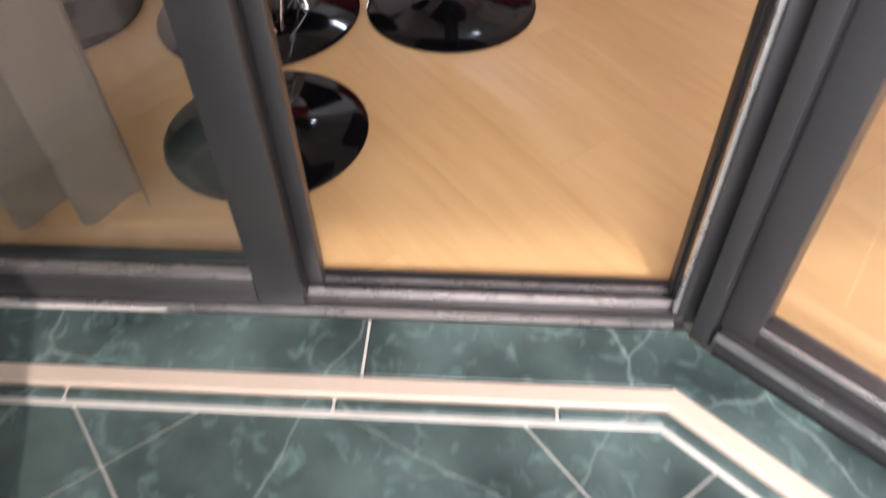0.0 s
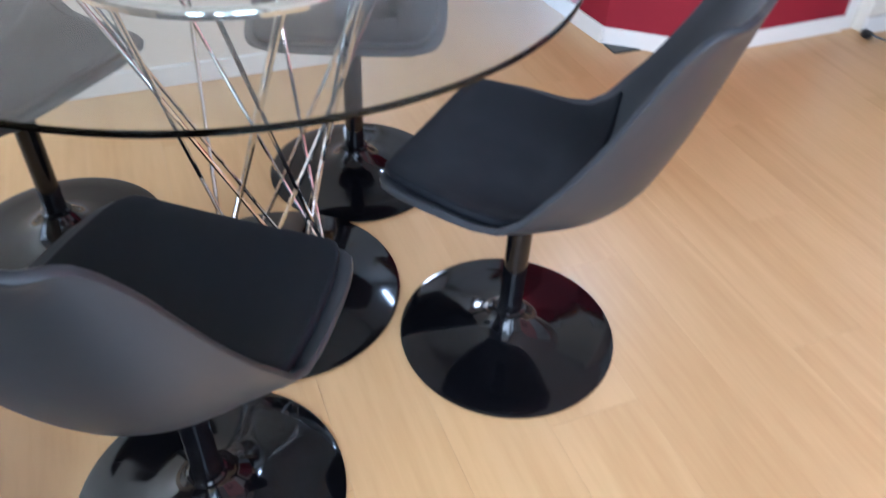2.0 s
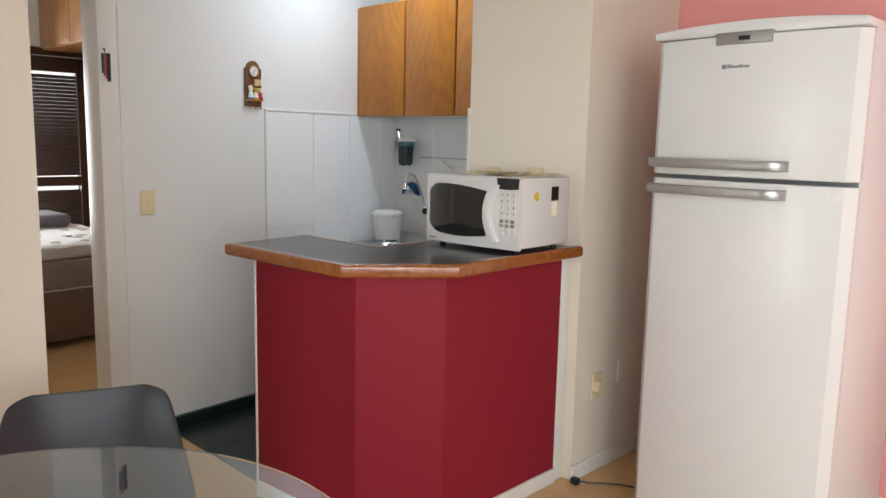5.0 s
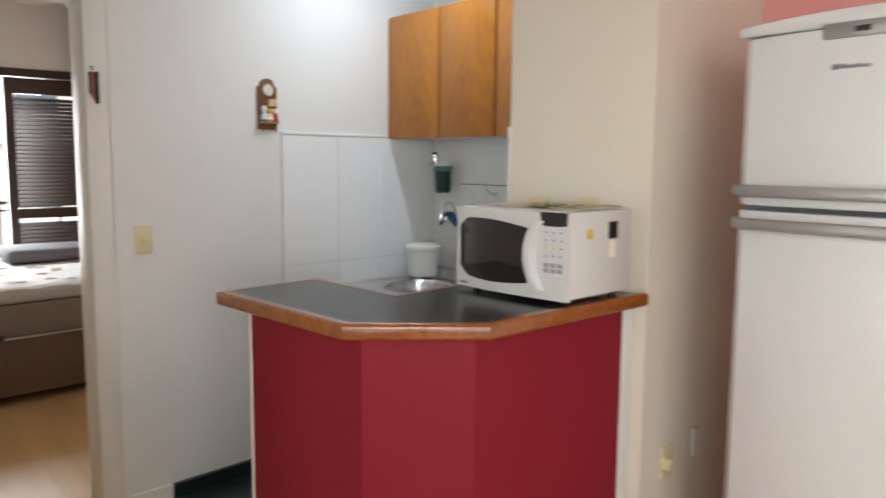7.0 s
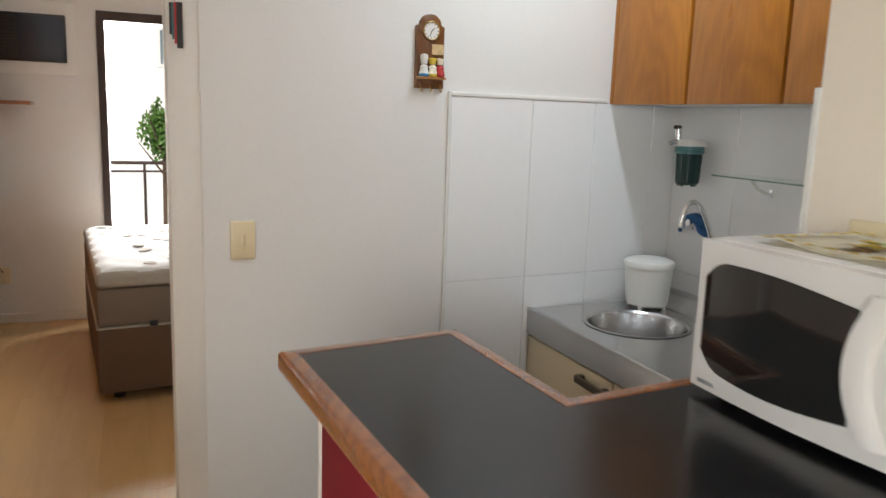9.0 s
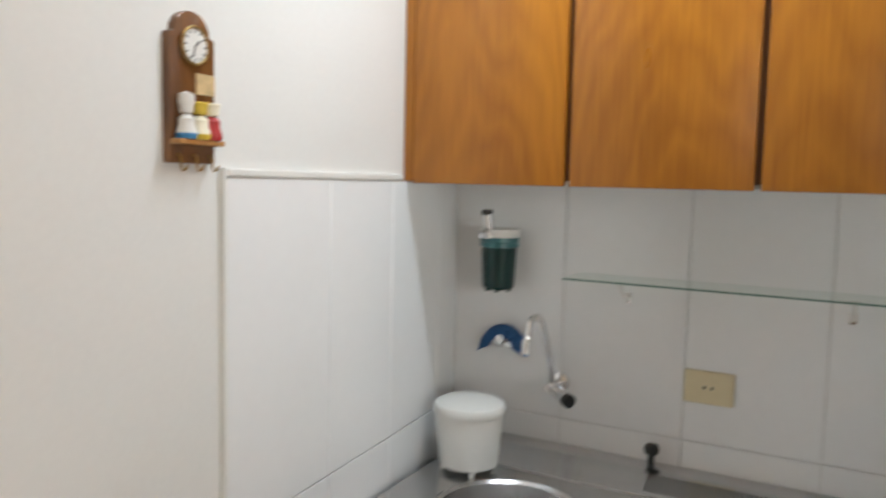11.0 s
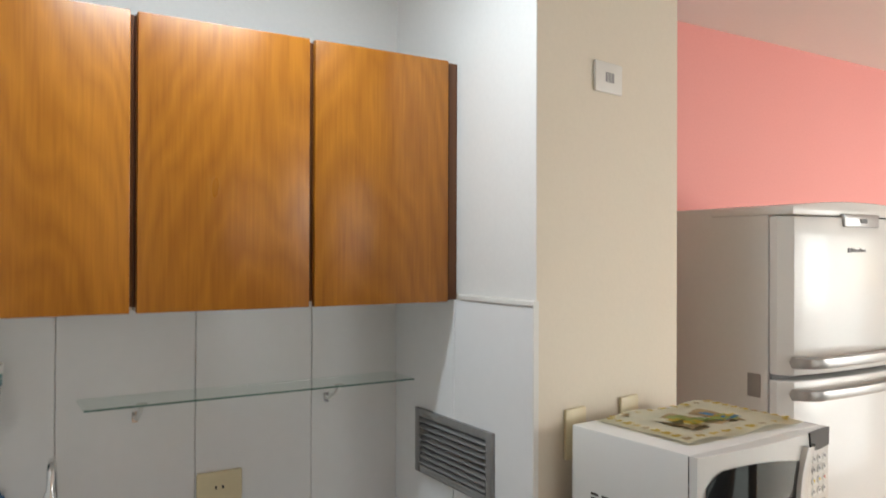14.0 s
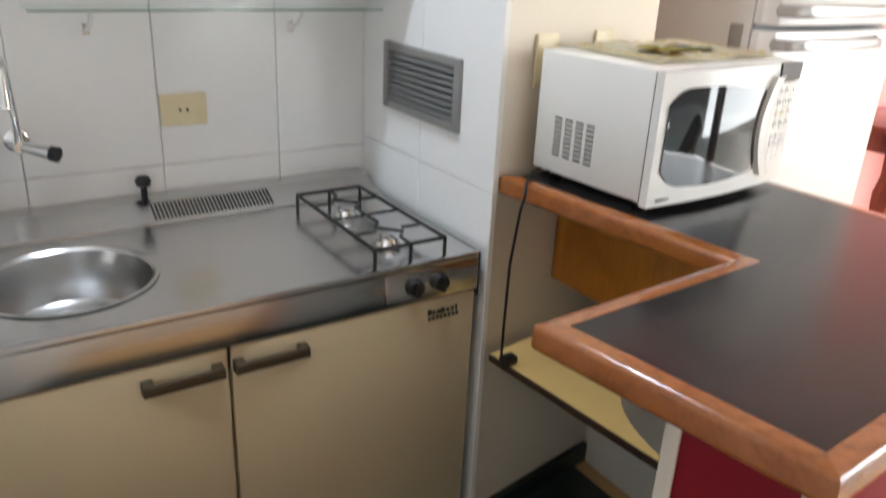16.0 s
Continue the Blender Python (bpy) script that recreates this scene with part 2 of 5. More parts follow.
thin_tree.links.new(thin_clear.outputs[0], thin_mix.inputs[1]), thin_tree.links.new(thin_gloss.outputs[0], thin_mix.inputs[2])
thin_tree.links.new(thin_mix.outputs[0], thin_tree.nodes["Material Output"].inputs[0])
M_FILM, film_tree, film_bsdf = nodes_of("reflective_door_glass")
film_mix, film_clear, film_gloss = (film_tree.nodes.new("ShaderNode" + k) for k in ("MixShader", "BsdfTransparent", "BsdfGlossy"))
film_clear.inputs[0].default_value = (0.975, 0.975, 0.97, 1)
film_gloss.inputs["Roughness"].default_value = 0.02
film_mix.inputs[0].default_value = 0.085
film_tree.links.new(film_clear.outputs[0], film_mix.inputs[1]), film_tree.links.new(film_gloss.outputs[0], film_mix.inputs[2])
film_tree.links.new(film_mix.outputs[0], film_tree.nodes["Material Output"].inputs[0])
M_SHELL = mk("matt_black_plastic_shell", (0.026, 0.028, 0.033), 0.42, var=0.08, scale=5, fine=300, bump=0.03)
M_CUSH = mk("black_leatherette", (0.006, 0.007, 0.010), 0.55, var=0.15, scale=20, fine=350, bump=0.12, spec=0.2)
M_GLOSS = mk("gloss_black_lacquer", (0.003, 0.003, 0.004), 0.08, var=0.1, bump=0.0, spec=0.4)
M_OVEN = mk("dark_mirror_glass", (0.010, 0.011, 0.012), 0.04, var=0.05, bump=0.0, coat=0.3, spec=0.7)
M_CHROME = mk("chrome", (0.8, 0.8, 0.8), 0.08, metal=1.0, var=0.03, bump=0.0)
M_STEEL = mk("brushed_stainless_steel", (0.60, 0.595, 0.59), 0.22, metal=1.0, var=0.05, scale=3, fine=50, bump=0.0, stretch=(1, 10, 10), rvar=0.12)
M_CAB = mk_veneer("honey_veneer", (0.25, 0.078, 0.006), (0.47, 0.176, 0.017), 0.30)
# dark carcass veneer; on the right filler strip it stands for recess shade
M_CAB_SIDE = mk("dark_and_shaded_veneer", (0.13, 0.045, 0.012), 0.4, var=0.15, scale=20, stretch=(1, 1, 0.1))
M_EDGE = mk_wood("varnished_hardwood_edge", (0.22, 0.060, 0.008), (0.35, 0.110, 0.018), 0.2, grain=(10, 10, 10), rings=5, per_piece=0.05, coat=0.6)
M_TOP = mk("black_laminate_top", (0.009, 0.009, 0.010), 0.22, var=0.06, scale=6, fine=250, bump=0.0, rvar=0.07, spec=0.36)
M_TILE = mk("white_glazed_tile", (0.83, 0.83, 0.825), 0.2, var=0.015, scale=3, fine=40, bump=0.02)
M_JOINT = mk("grey_tile_grout", (0.70, 0.69, 0.67), 0.8, var=0.1, scale=30)
M_CDOOR = mk("cream_laminate_door", (0.60, 0.50, 0.33), 0.4, var=0.03, scale=2, fine=200, bump=0.02)
M_BRONZE = mk("bronze_plastic_handle", (0.075, 0.055, 0.032), 0.4, metal=0.3, var=0.1)
M_BLACK = mk("black_plastic", (0.012, 0.012, 0.012), 0.4, var=0.1)
M_IRON = mk("black_enamelled_wire", (0.008, 0.008, 0.008), 0.35, var=0.1)
M_APPL = mk("white_enamel", (0.70, 0.69, 0.665), 0.25, var=0.012, scale=2, fine=120, bump=0.006, coat=0.3)
M_APPL_C = mk("off_white_panel", (0.66, 0.655, 0.63), 0.35, var=0.02)
M_GREYP = mk("silver_grey_plastic", (0.38, 0.37, 0.36), 0.3, metal=0.6, var=0.05)
M_IVORY = mk("ivory_plastic", (0.72, 0.62, 0.40), 0.35, var=0.03)
M_WPLAST = mk("white_plastic", (0.76, 0.75, 0.71), 0.38, var=0.02)
M_DGREEN = mk("dark_green_plastic", (0.006, 0.035, 0.032), 0.22, var=0.1)
M_TEAL = mk("teal_plastic_ring", (0.05, 0.16, 0.17), 0.3, var=0.1)
M_BLUE = mk("blue_cloth", (0.06, 0.19, 0.43), 0.8, var=0.15, scale=30, fine=300, bump=0.2)
M_VENT = mk("grey_painted_metal", (0.30, 0.295, 0.29), 0.4, metal=0.4, var=0.05)
M_SLOT = mk("dark_slot", (0.035, 0.028, 0.024), 0.6, var=0.1)
M_BRASS = mk("aged_brass", (0.42, 0.28, 0.11), 0.3, metal=0.9, var=0.1)
M_DARK = mk("dark_void", (0.006, 0.006, 0.006), 0.8, var=0.1)
M_YSHELF = mk("pale_yellow_laminate", (0.66, 0.45, 0.17), 0.4, var=0.05, scale=4, fine=100, stretch=(1, 6, 1))
M_SHUT = mk("dark_stained_wood", (0.035, 0.016, 0.009), 0.45, var=0.25, scale=15, stretch=(1, 1, 0.1))
M_WARD = mk_wood("orange_pine", (0.36, 0.16, 0.045), (0.52, 0.27, 0.09), 0.4, grain=(6, 6, 1), per_piece=0.1)
M_REDW = mk_wood("reddish_mahogany", (0.10, 0.018, 0.009), (0.20, 0.045, 0.02), 0.25, grain=(8, 8, 1), coat=0.4)
M_MATT = mk("quilted_white_fabric", (0.74, 0.76, 0.76), 0.85, var=0.05, scale=12, fine=200, bump=0.25)
M_MATT_S = mk("grey_beige_fabric", (0.42, 0.38, 0.33), 0.9, var=0.08, scale=30, fine=300, bump=0.2)
M_BEDB = mk("brown_suede_fabric", (0.115, 0.064, 0.037), 0.85, var=0.12, scale=9, fine=250, bump=0.15)
M_BEDM = mk("grey_brown_fabric", (0.19, 0.140, 0.105), 0.85, var=0.10, scale=9, fine=250, bump=0.15)
M_CURT = mk("linen_curtain", (0.52, 0.46, 0.36), 0.9, var=0.1, scale=20, fine=260, bump=0.2, stretch=(1, 1, 0.3))
M_PAPER = mk("cream_paper", (0.86, 0.80, 0.63), 0.7, var=0.05, scale=20)
M_YEL = mk("yellow_print", (0.70, 0.50, 0.06), 0.6, var=0.15, scale=30)
M_GRN = mk("green_print", (0.40, 0.46, 0.14), 0.6, var=0.3, scale=40)
M_BLU = mk("blue_print", (0.05, 0.25, 0.50), 0.6, var=0.3, scale=30)
M_BRN = mk("brown_print", (0.58, 0.42, 0.22), 0.6, var=0.3, scale=30)
M_REDP = mk("red_print", (0.45, 0.03, 0.03), 0.5, var=0.1)
M_GREYT = mk("grey_print", (0.20, 0.20, 0.21), 0.5, var=0.05)
M_FACADE = mk("pale_facade_render", (0.88, 0.87, 0.85), 0.8, var=0.05, scale=0.6, fine=12)
M_FWIN = mk("facade_window_glass", (0.12, 0.16, 0.19), 0.1, var=0.3, scale=2)
M_LEAF = mk("leaf_green", (0.08, 0.17, 0.03), 0.6, var=0.35, scale=3, fine=9)
M_BARK = mk("bark", (0.09, 0.06, 0.04), 0.9, var=0.2, scale=9)
M_GROUND = mk("street_asphalt", (0.06, 0.06, 0.06), 0.9, var=0.15, scale=1.5, fine=20)


# ---- mesh helpers ----
def box(bm, x0, x1, y0, y1, z0, z1, bev=0.0, seg=2):
    r = bmesh.ops.create_cube(bm, size=1)
    bmesh.ops.scale(bm, vec=(abs(x1 - x0), abs(y1 - y0), abs(z1 - z0)), verts=r["verts"])
    bmesh.ops.translate(bm, vec=((x0 + x1) / 2, (y0 + y1) / 2, (z0 + z1) / 2), verts=r["verts"])
    if bev:
        ed = list({e for v in r["verts"] for e in v.link_edges})
        bmesh.ops.bevel(bm, geom=ed, offset=bev, segments=seg, profile=0.5, affect="EDGES")
    return bm


def prism(bm, poly, z0, z1, bev=0.0, seg=2, sides=True):
    lo, hi = [bm.verts.new((x, y, z0)) for x, y in poly], [bm.verts.new((x, y, z1)) for x, y in poly]
    n = len(poly)
    fs = [bm.faces.new(hi), bm.faces.new(lo[::-1])]
    fs += [bm.faces.new((lo[i], lo[(i + 1) % n], hi[(i + 1) % n], hi[i])) for i in range(n)]
    bmesh.ops.recalc_face_normals(bm, faces=fs)
    if bev:
        ed = [e for e in fs[0].edges] + [e for e in fs[1].edges]
        if sides:
            ed += [e for e in bm.edges if e.verts[0] in lo and e.verts[1] in hi or e.verts[1] in lo and e.verts[0] in hi]
        bmesh.ops.bevel(bm, geom=list(set(ed)), offset=bev, segments=seg, profile=0.5, affect="EDGES")
    return bm


def cyl(bm, a, b, r, n=16, r2=None):
    a, b = Vector(a), Vector(b)
    q = (b - a).to_track_quat("Z", "Y").to_matrix().to_4x4()
    bmesh.ops.create_cone(bm, cap_ends=True, segments=n, radius1=r, radius2=r if r2 is None else r2, depth=(b - a).length,
                          matrix=Matrix.Translation((a + b) / 2) @ q)
    return bm


def lathe(bm, prof, n=32, c=(0, 0, 0), cap=True):
    rings = []
    for r, z in prof:
        rings.append([bm.verts.new((c[0] + r * math.cos(2 * math.pi * i / n), c[1] + r * math.sin(2 * math.pi * i / n), c[2] + z)) for i in range(n)])
    for p, q in zip(rings, rings[1:]):
        for i in range(n):
            bm.faces.new((p[i], p[(i + 1) % n], q[(i + 1) % n], q[i]))
    if cap:
        bm.faces.new(rings[0][::-1]), bm.faces.new(rings[-1])
    bmesh.ops.recalc_face_normals(bm, faces=bm.faces[:])
    return bm


def tube(bm, pts, r, n=8):
    pts = [Vector(p) for p in pts]
    rings = []
    for i, p in enumerate(pts):
        d = (pts[min(i + 1, len(pts) - 1)] - pts[max(i - 1, 0)]).normalized()
        q = d.to_track_quat("Z", "Y")
        rings.append([bm.verts.new(p + q @ Vector((r * math.cos(2 * math.pi * k / n), r * math.sin(2 * math.pi * k / n), 0))) for k in range(n)])
    for a, b in zip(rings, rings[1:]):
        best = min(range(n), key=lambda s: sum((a[k].co - b[(k + s) % n].co).length for k in range(n)))
        for k in range(n):
            bm.faces.new((a[k], a[(k + 1) % n], b[(k + 1 + best) % n], b[(k + best) % n]))
    bm.faces.new(rings[0][::-1]), bm.faces.new(rings[-1])
    bmesh.ops.recalc_face_normals(bm, faces=bm.faces[:])
    return bm


def arc(p0, p1, p2, n=8):
    """Points of a smooth bend from p0 to p2, drawn to p1."""
    p0, p1, p2 = Vector(p0), Vector(p1), Vector(p2)
    return [(1 - s) ** 2 * p0 + 2 * s * (1 - s) * p1 + s * s * p2 for s in (i / n for i in range(n + 1))]


def mesh_of(name, bm, material, smooth=True):
    me = bpy.data.meshes.new(name)
    bm.to_mesh(me)
    bm.free()
    me.materials.append(material)
    if smooth:
        me.polygons.foreach_set("use_smooth", [True] * len(me.polygons))
        me.set_sharp_from_angle(angle=radians(35))
    return me


def part(name, bm, material, parent=None, label="", smooth=True):
    ob = new(name, mesh_of(name, bm, material, smooth))
    if parent:
        ob.parent = parent
    if label:
        ob["label"] = label
    return ob


def thing(name, label, category, at=(0, 0, 0), rz=0.0, group="", kind=""):
    ob = new(name)
    ob.empty_display_size = 0.05
    ob.matrix_basis = pose(*at, 0, 0, rz)
    return tagged(ob, label, category, group, kind)


def setting(name, bm, material, label, category="", smooth=False):
    ob = part(name, bm, material, None, "", smooth)
    return tagged(ob, label, category or name.split("_")[0], kind="structure")


def B(*a, **k):
    return box(bmesh.new(), *a, **k)


def piece(name, me, parent, m):
    ob = new(name, me)
    ob.parent = parent
    ob.matrix_basis = m
    return ob

# ---- setting ----
H = 2.65
GM = pose(-0.939, 1.601, 0, 0, 0, -129.4)   # sliding door: x along the track, y outwards
GM2 = pose(-0.850, 1.575, 0, 0, 0, 9.5)   # fixed glazing: x along the sill, -y outwards


def W(name, x0, x1, y0, y1, z0, z1, material, label):
    return setting(name, B(x0, x1, y0, y1, z0, z1), material, label, "wall")


W("wall_west", -4.60, -3.285, -1.6, 1.85, -0.1, H, M_CREAM, "smooth cream painted wall with an outside corner")
def clock_x(y):
    """Face of the slightly skewed wall beside the kitchenette."""
    return -4.59 - 0.086 * (y - 2.7)


SKEW = math.degrees(math.atan(0.086))
setting("wall_clock", prism(bmesh.new(), [(clock_x(2.6), 2.60), (clock_x(4.38), 4.38), (clock_x(4.5), 4.50), (-4.92, 4.50), (-4.75, 2.60)], -0.1, H), M_WHITE, "off-white painted wall between bedroom door and kitchenette", "wall")
W("wall_door_head", -4.75, -4.60, 1.85, 2.60, 2.14, H, M_WHITE, "off-white painted wall over the bedroom door")
W("wall_kitchen", -4.735, -3.49, 4.38, 4.50, -0.1, H, M_WHITE, "white painted back wall of the kitchenette")
setting("wall_pillar", prism(bmesh.new(), [(-3.49, 3.722), (-2.925, 3.815), (-2.92, 4.5), (-3.49, 4.5)], -0.1, H), M_CREAM, "cream painted pier beside the kitchenette", "wall")
W("wall_pillar_side", -3.4925, -3.4895, 3.722, 4.38, 1.5975, H - 0.001, M_WHITE, "white painted flank of the pier over the tiles")
W("wall_pink", -2.92, 1.42, 4.50, 4.62, -0.1, H, M_PINK, "salmon pink painted wall behind the fridge")
W("wall_east", 1.30, 1.42, 2.05, 4.50, -0.1, H, M_WHITE, "plain off-white wall")
W("wall_bed_south", -8.3, -4.60, 0.88, 1.0, -0.1, H, M_WHITE, "plain white bedroom wall")
W("wall_bed_north", -8.3, -4.75, 4.10, 4.22, -0.1, H, M_WHITE, "plain white bedroom wall")
W("wall_bed_inner", -4.75, -4.60, 0.88, 1.79, -0.1, H, M_WHITE, "plain white wall beside the bedroom door")
W("wall_bed_left", -8.30, -8.18, 0.88, 2.21, -0.1, H, M_WHITE, "white bedroom wall beside the balcony door")
W("wall_bed_right", -8.30, -8.18, 3.80, 4.22, -0.1, H, M_WHITE, "white bedroom wall beside the shutters")
W("wall_bed_head", -8.30, -8.18, 2.21, 3.80, 2.155, H, M_WHITE, "white wall over the balcony door")
setting("ceiling", prism(bmesh.new(), [(-8.3, 0.88), (-4.75, 0.88), (-4.6, -1.6), (-3.33, -1.55), (-0.86, 1.60), (1.42, 2.12), (1.42, 4.62), (-8.3, 4.62)], H, H + 0.12), M_CEIL, "plain white painted ceiling")

# balcony: slate sheet, slate sill row, cream strip and joints
setting("floor_balcony", prism(bmesh.new(), [(-3.6, -1.75), (-0.86, 1.60), (1.6, 2.15), (3.6, 0.4), (0.4, -3.2), (-2.6, -3.2)], -0.16, -0.0415), M_GROUT, "balcony slab under the slate paving", "floor")
setting("ground", prism(bmesh.new(), [(-400, -400), (400, -400), (400, 400), (-400, 400)], -12.2, -12.0), M_GROUND, "grey street level far below the balcony")


def clipped(bm, planes):
    for co, no in planes:
        bmesh.ops.bisect_plane(bm, geom=bm.verts[:] + bm.edges[:] + bm.faces[:], plane_co=co, plane_no=no, clear_outer=True)
        edges = [e for e in bm.edges if e.is_boundary]
        if edges:
            bmesh.ops.holes_fill(bm, edges=edges)
    return bm


# mid line of the corner, that parts the two sill rows
CORNER = (-0.850, 1.560, 0)
bis = Vector((0.773 + 0.165, -0.634 - 0.986, 0)).normalized()
side = Vector((-bis.y, bis.x, 0))   # points to the fixed glazing's side


def row(name, gm, sgn, a, b, d0, d1, z0, z1, material, parent, cut, bev=0.003):
    """A strip of stone along one of the two sills, mitred at the corner."""
    bm = B(a, b, sgn * d0, sgn * d1, z0, z1, bev=bev, seg=1)
    bmesh.ops.transform(bm, matrix=gm, verts=bm.verts)
    clipped(bm, [(CORNER, cut)])
    return part(name, bm, material, parent, smooth=False)


sill = thing("slate_sill", "green slate door sill with cream stone inlay strip", "door sill", kind="structure")
E1, E2 = side, -side
for a, b in ((-0.6, 0.549), (0.554, 1.36), (1.365, 2.4), (2.405, 3.9)):
    row("sill_slab", GM, 1, a, b, 0.086, 0.208, -0.06, -0.018, M_SLATE, sill, E1)
for a, b in ((-0.6, 0.9), (0.905, 2.3)):
    row("sill_slab", GM2, -1, a, b, 0.022, 0.124, -0.06, -0.018, M_SLATE, sill, E2)
row("inlay_strip", GM, 1, -0.6, 3.9, 0.211, 0.249, -0.06, -0.016, M_CREAMSTRIP, sill, E1)
row("inlay_strip", GM2, -1, -0.6, 2.3, 0.127, 0.168, -0.06, -0.016, M_CREAMSTRIP, sill, E2)
for a, b in ((-0.6, 0.212), (0.218, 0.590), (0.596, 1.06), (1.066, 2.2), (2.206, 3.9)):
    row("riser_slab", GM, 1, a, b, 0.251, 0.273, -0.07, -0.024, M_SLATE, sill, E1)
row("riser_slab", GM2, -1, -0.6, 2.3, 0.171, 0.194, -0.07, -0.024, M_SLATE, sill, E2)
row("grout_line", GM, 1, -0.6, 3.9, 0.088, 0.206, -0.07, -0.021, M_GROUT, sill, E1, 0)
row("grout_line", GM, 1, -0.6, 3.9, 0.207, 0.281, -0.07, -0.030, M_GROUT, sill, E1, 0)
row("grout_line", GM2, -1, -0.6, 2.3, 0.123, 0.203, -0.07, -0.030, M_GROUT, sill, E2, 0)

# short return wall of the balcony, mirrored in the parked sash
W("wall_balcony", -1.75, -0.70, 0.13, 0.25, -0.1, H, M_WHITE, "white rendered return wall of the balcony")
setting("baseboard_balcony", B(-1.75, -0.70, 0.25, 0.268, -0.038, 0.05, bev=0.003), mk("pale_grey_stone", (0.42, 0.47, 0.48), 0.4, var=0.08, scale=9), "pale grey stone skirting on the balcony", "skirting")

# slate paving of the balcony: large square slabs with thin pale joints
paving = thing("slate_paving", "large green slate paving slabs with pale joints", "paving", kind="structure")
for ix, iy in [(i, j) for i in range(-3, 7) for j in range(-1, 6)]:
    sx, sy = -1.547 + 0.6 * ix, 1.515 - 0.6 * iy
    bm = B(sx - 0.2975, sx + 0.2975, sy - 0.2975, sy + 0.2975, -0.075, -0.038)
    clipped(bm, [(GM @ Vector((0, 0.277, 0)), GM.to_3x3() @ Vector((0, -1, 0)))])
    if len(bm.verts) < 4:
        bm.free()
        continue
    c0 = GM2.to_3x3() @ Vector((0, 1, 0))
    clipped(bm, [(GM2 @ Vector((0, -0.198, 0)), c0)])
    if len(bm.verts) > 3:
        part("slab", bm, M_SLATE, paving, smooth=False)
    else:
        bm.free()

# assumed soffit, unseen; added over the balcony, where it blocks sun and sky
setting("ceiling_balcony", prism(bmesh.new(), [(-3.7, -1.85), (-0.86, 1.62), (1.6, 2.20), (3.4, 0.6), (0.6, -3.0), (-2.4, -3.2)], H + 0.01, H + 0.15), M_CEIL, "assumed white balcony soffit, out of view", "ceiling")

# laminate floor, plank by plank, over a screed
setting("screed", prism(bmesh.new(), [(-8.3, 0.88), (-4.75, 0.88), (-4.6, -1.6), (-3.33, -1.55), (-0.86, 1.60), (1.42, 2.12), (1.42, 4.62), (-8.3, 4.62)], -0.12, -0.012), M_GROUT, "screed under the laminate floor", "floor")
floor = thing("floor", "pale beech laminate plank floor with a satin sheen", "floor", kind="structure")
n1 = GM.to_3x3() @ Vector((0, 1, 0))
n2 = GM2.to_3x3() @ Vector((0, -1, 0))
cuts = [(GM @ Vector((0, -0.012, 0)), n1), (GM2 @ Vector((0, 0.05, 0)), n2)]
planks = {}
for j in range(31):
    y = -1.55 + 0.1995 * j
    x = -8.2 - 0.41 * (j % 3)
    while x < 1.3:
        a, b = max(x, -8.18), min(x + 1.215, 1.30)
        x += 1.216
        if b - a < 0.05 or y > 4.5 or (b < -4.7 and not (0.8 < y < 4.1)) or (a > -4.6 and b < -3.3 and y < 1.6) or (y < 0.8 and b < -3.4):
            continue
        bm = B(0, b - a, 0, 0.1992, -0.012, 0.0)
        bmesh.ops.translate(bm, vec=(a, y, 0), verts=bm.verts)
        if b > -3.4 and y < 2.2:
            other = bm.copy()
            clipped(bm, [(CORNER, side), cuts[0]]), clipped(other, [(CORNER, -side), cuts[1]])
            extra = bpy.data.meshes.new("rest")
            other.to_mesh(extra), other.free()
            bm.from_mesh(extra)
            bpy.data.meshes.remove(extra)
        if len(bm.verts) < 4:
            bm.free()
            continue
        bmesh.ops.translate(bm, vec=(-a, -y, 0), verts=bm.verts)
        ob = part("plank", bm, M_FLOOR, floor, smooth=False)
        ob.location = (a, y, 0)

# dark stone floor of the kitchenette and its skirting
kfloor = thing("floor_kitchen", "dark green polished stone kitchen floor", "floor", kind="structure")
for i in range(4):
    for j in range(4):
        x0, y0 = -4.65 + 0.4 * i, 2.795 + 0.4 * j
        x1, y1 = min(x0 + 0.398, -2.99), min(y0 + 0.398, 4.38)
        if y0 > 3.7 and x0 > -3.5:
            continue
        if x1 > -3.48:
            y1 = min(y1, 3.80)
        part("stone_tile", B(x0, x1, y0, y1, -0.002, 0.005, bev=0.0008, seg=1), M_STONE_K, kfloor, smooth=False)
setting("baseboard_kitchen", prism(bmesh.new(), [(clock_x(2.8), 2.80), (clock_x(2.8) + 0.022, 2.80), (clock_x(3.74) + 0.022, 3.74), (clock_x(3.74), 3.74)], 0.005, 0.066), M_STONE_K, "dark green stone skirting", "skirting")
setting("baseboard_kitchen_pier", prism(bmesh.new(), [(-3.47, 3.705), (-3.0, 3.782), (-3.0, 3.800), (-3.49, 3.722)], 0.005, 0.07), M_STONE_K, "dark green stone skirting", "skirting")


def base(name, x0, x1, y0, y1):
    return setting(name, B(x0, x1, y0, y1, 0, 0.068, bev=0.004), M_TRIM, "low white painted wooden skirting", "skirting")


base("baseboard_west", -3.285, -3.270, -1.4, 1.865)
base("baseboard_corner", -4.55, -3.285, 1.85, 1.865)
base("baseboard_clock", -4.60, -4.578, 2.615, 2.798)
base("baseboard_pier", -2.921, -2.906, 3.80, 4.5)
base("baseboard_pink", -2.906, 1.30, 4.485, 4.50)
base("baseboard_bedroom", -8.18, -8.165, 1.0, 2.25)

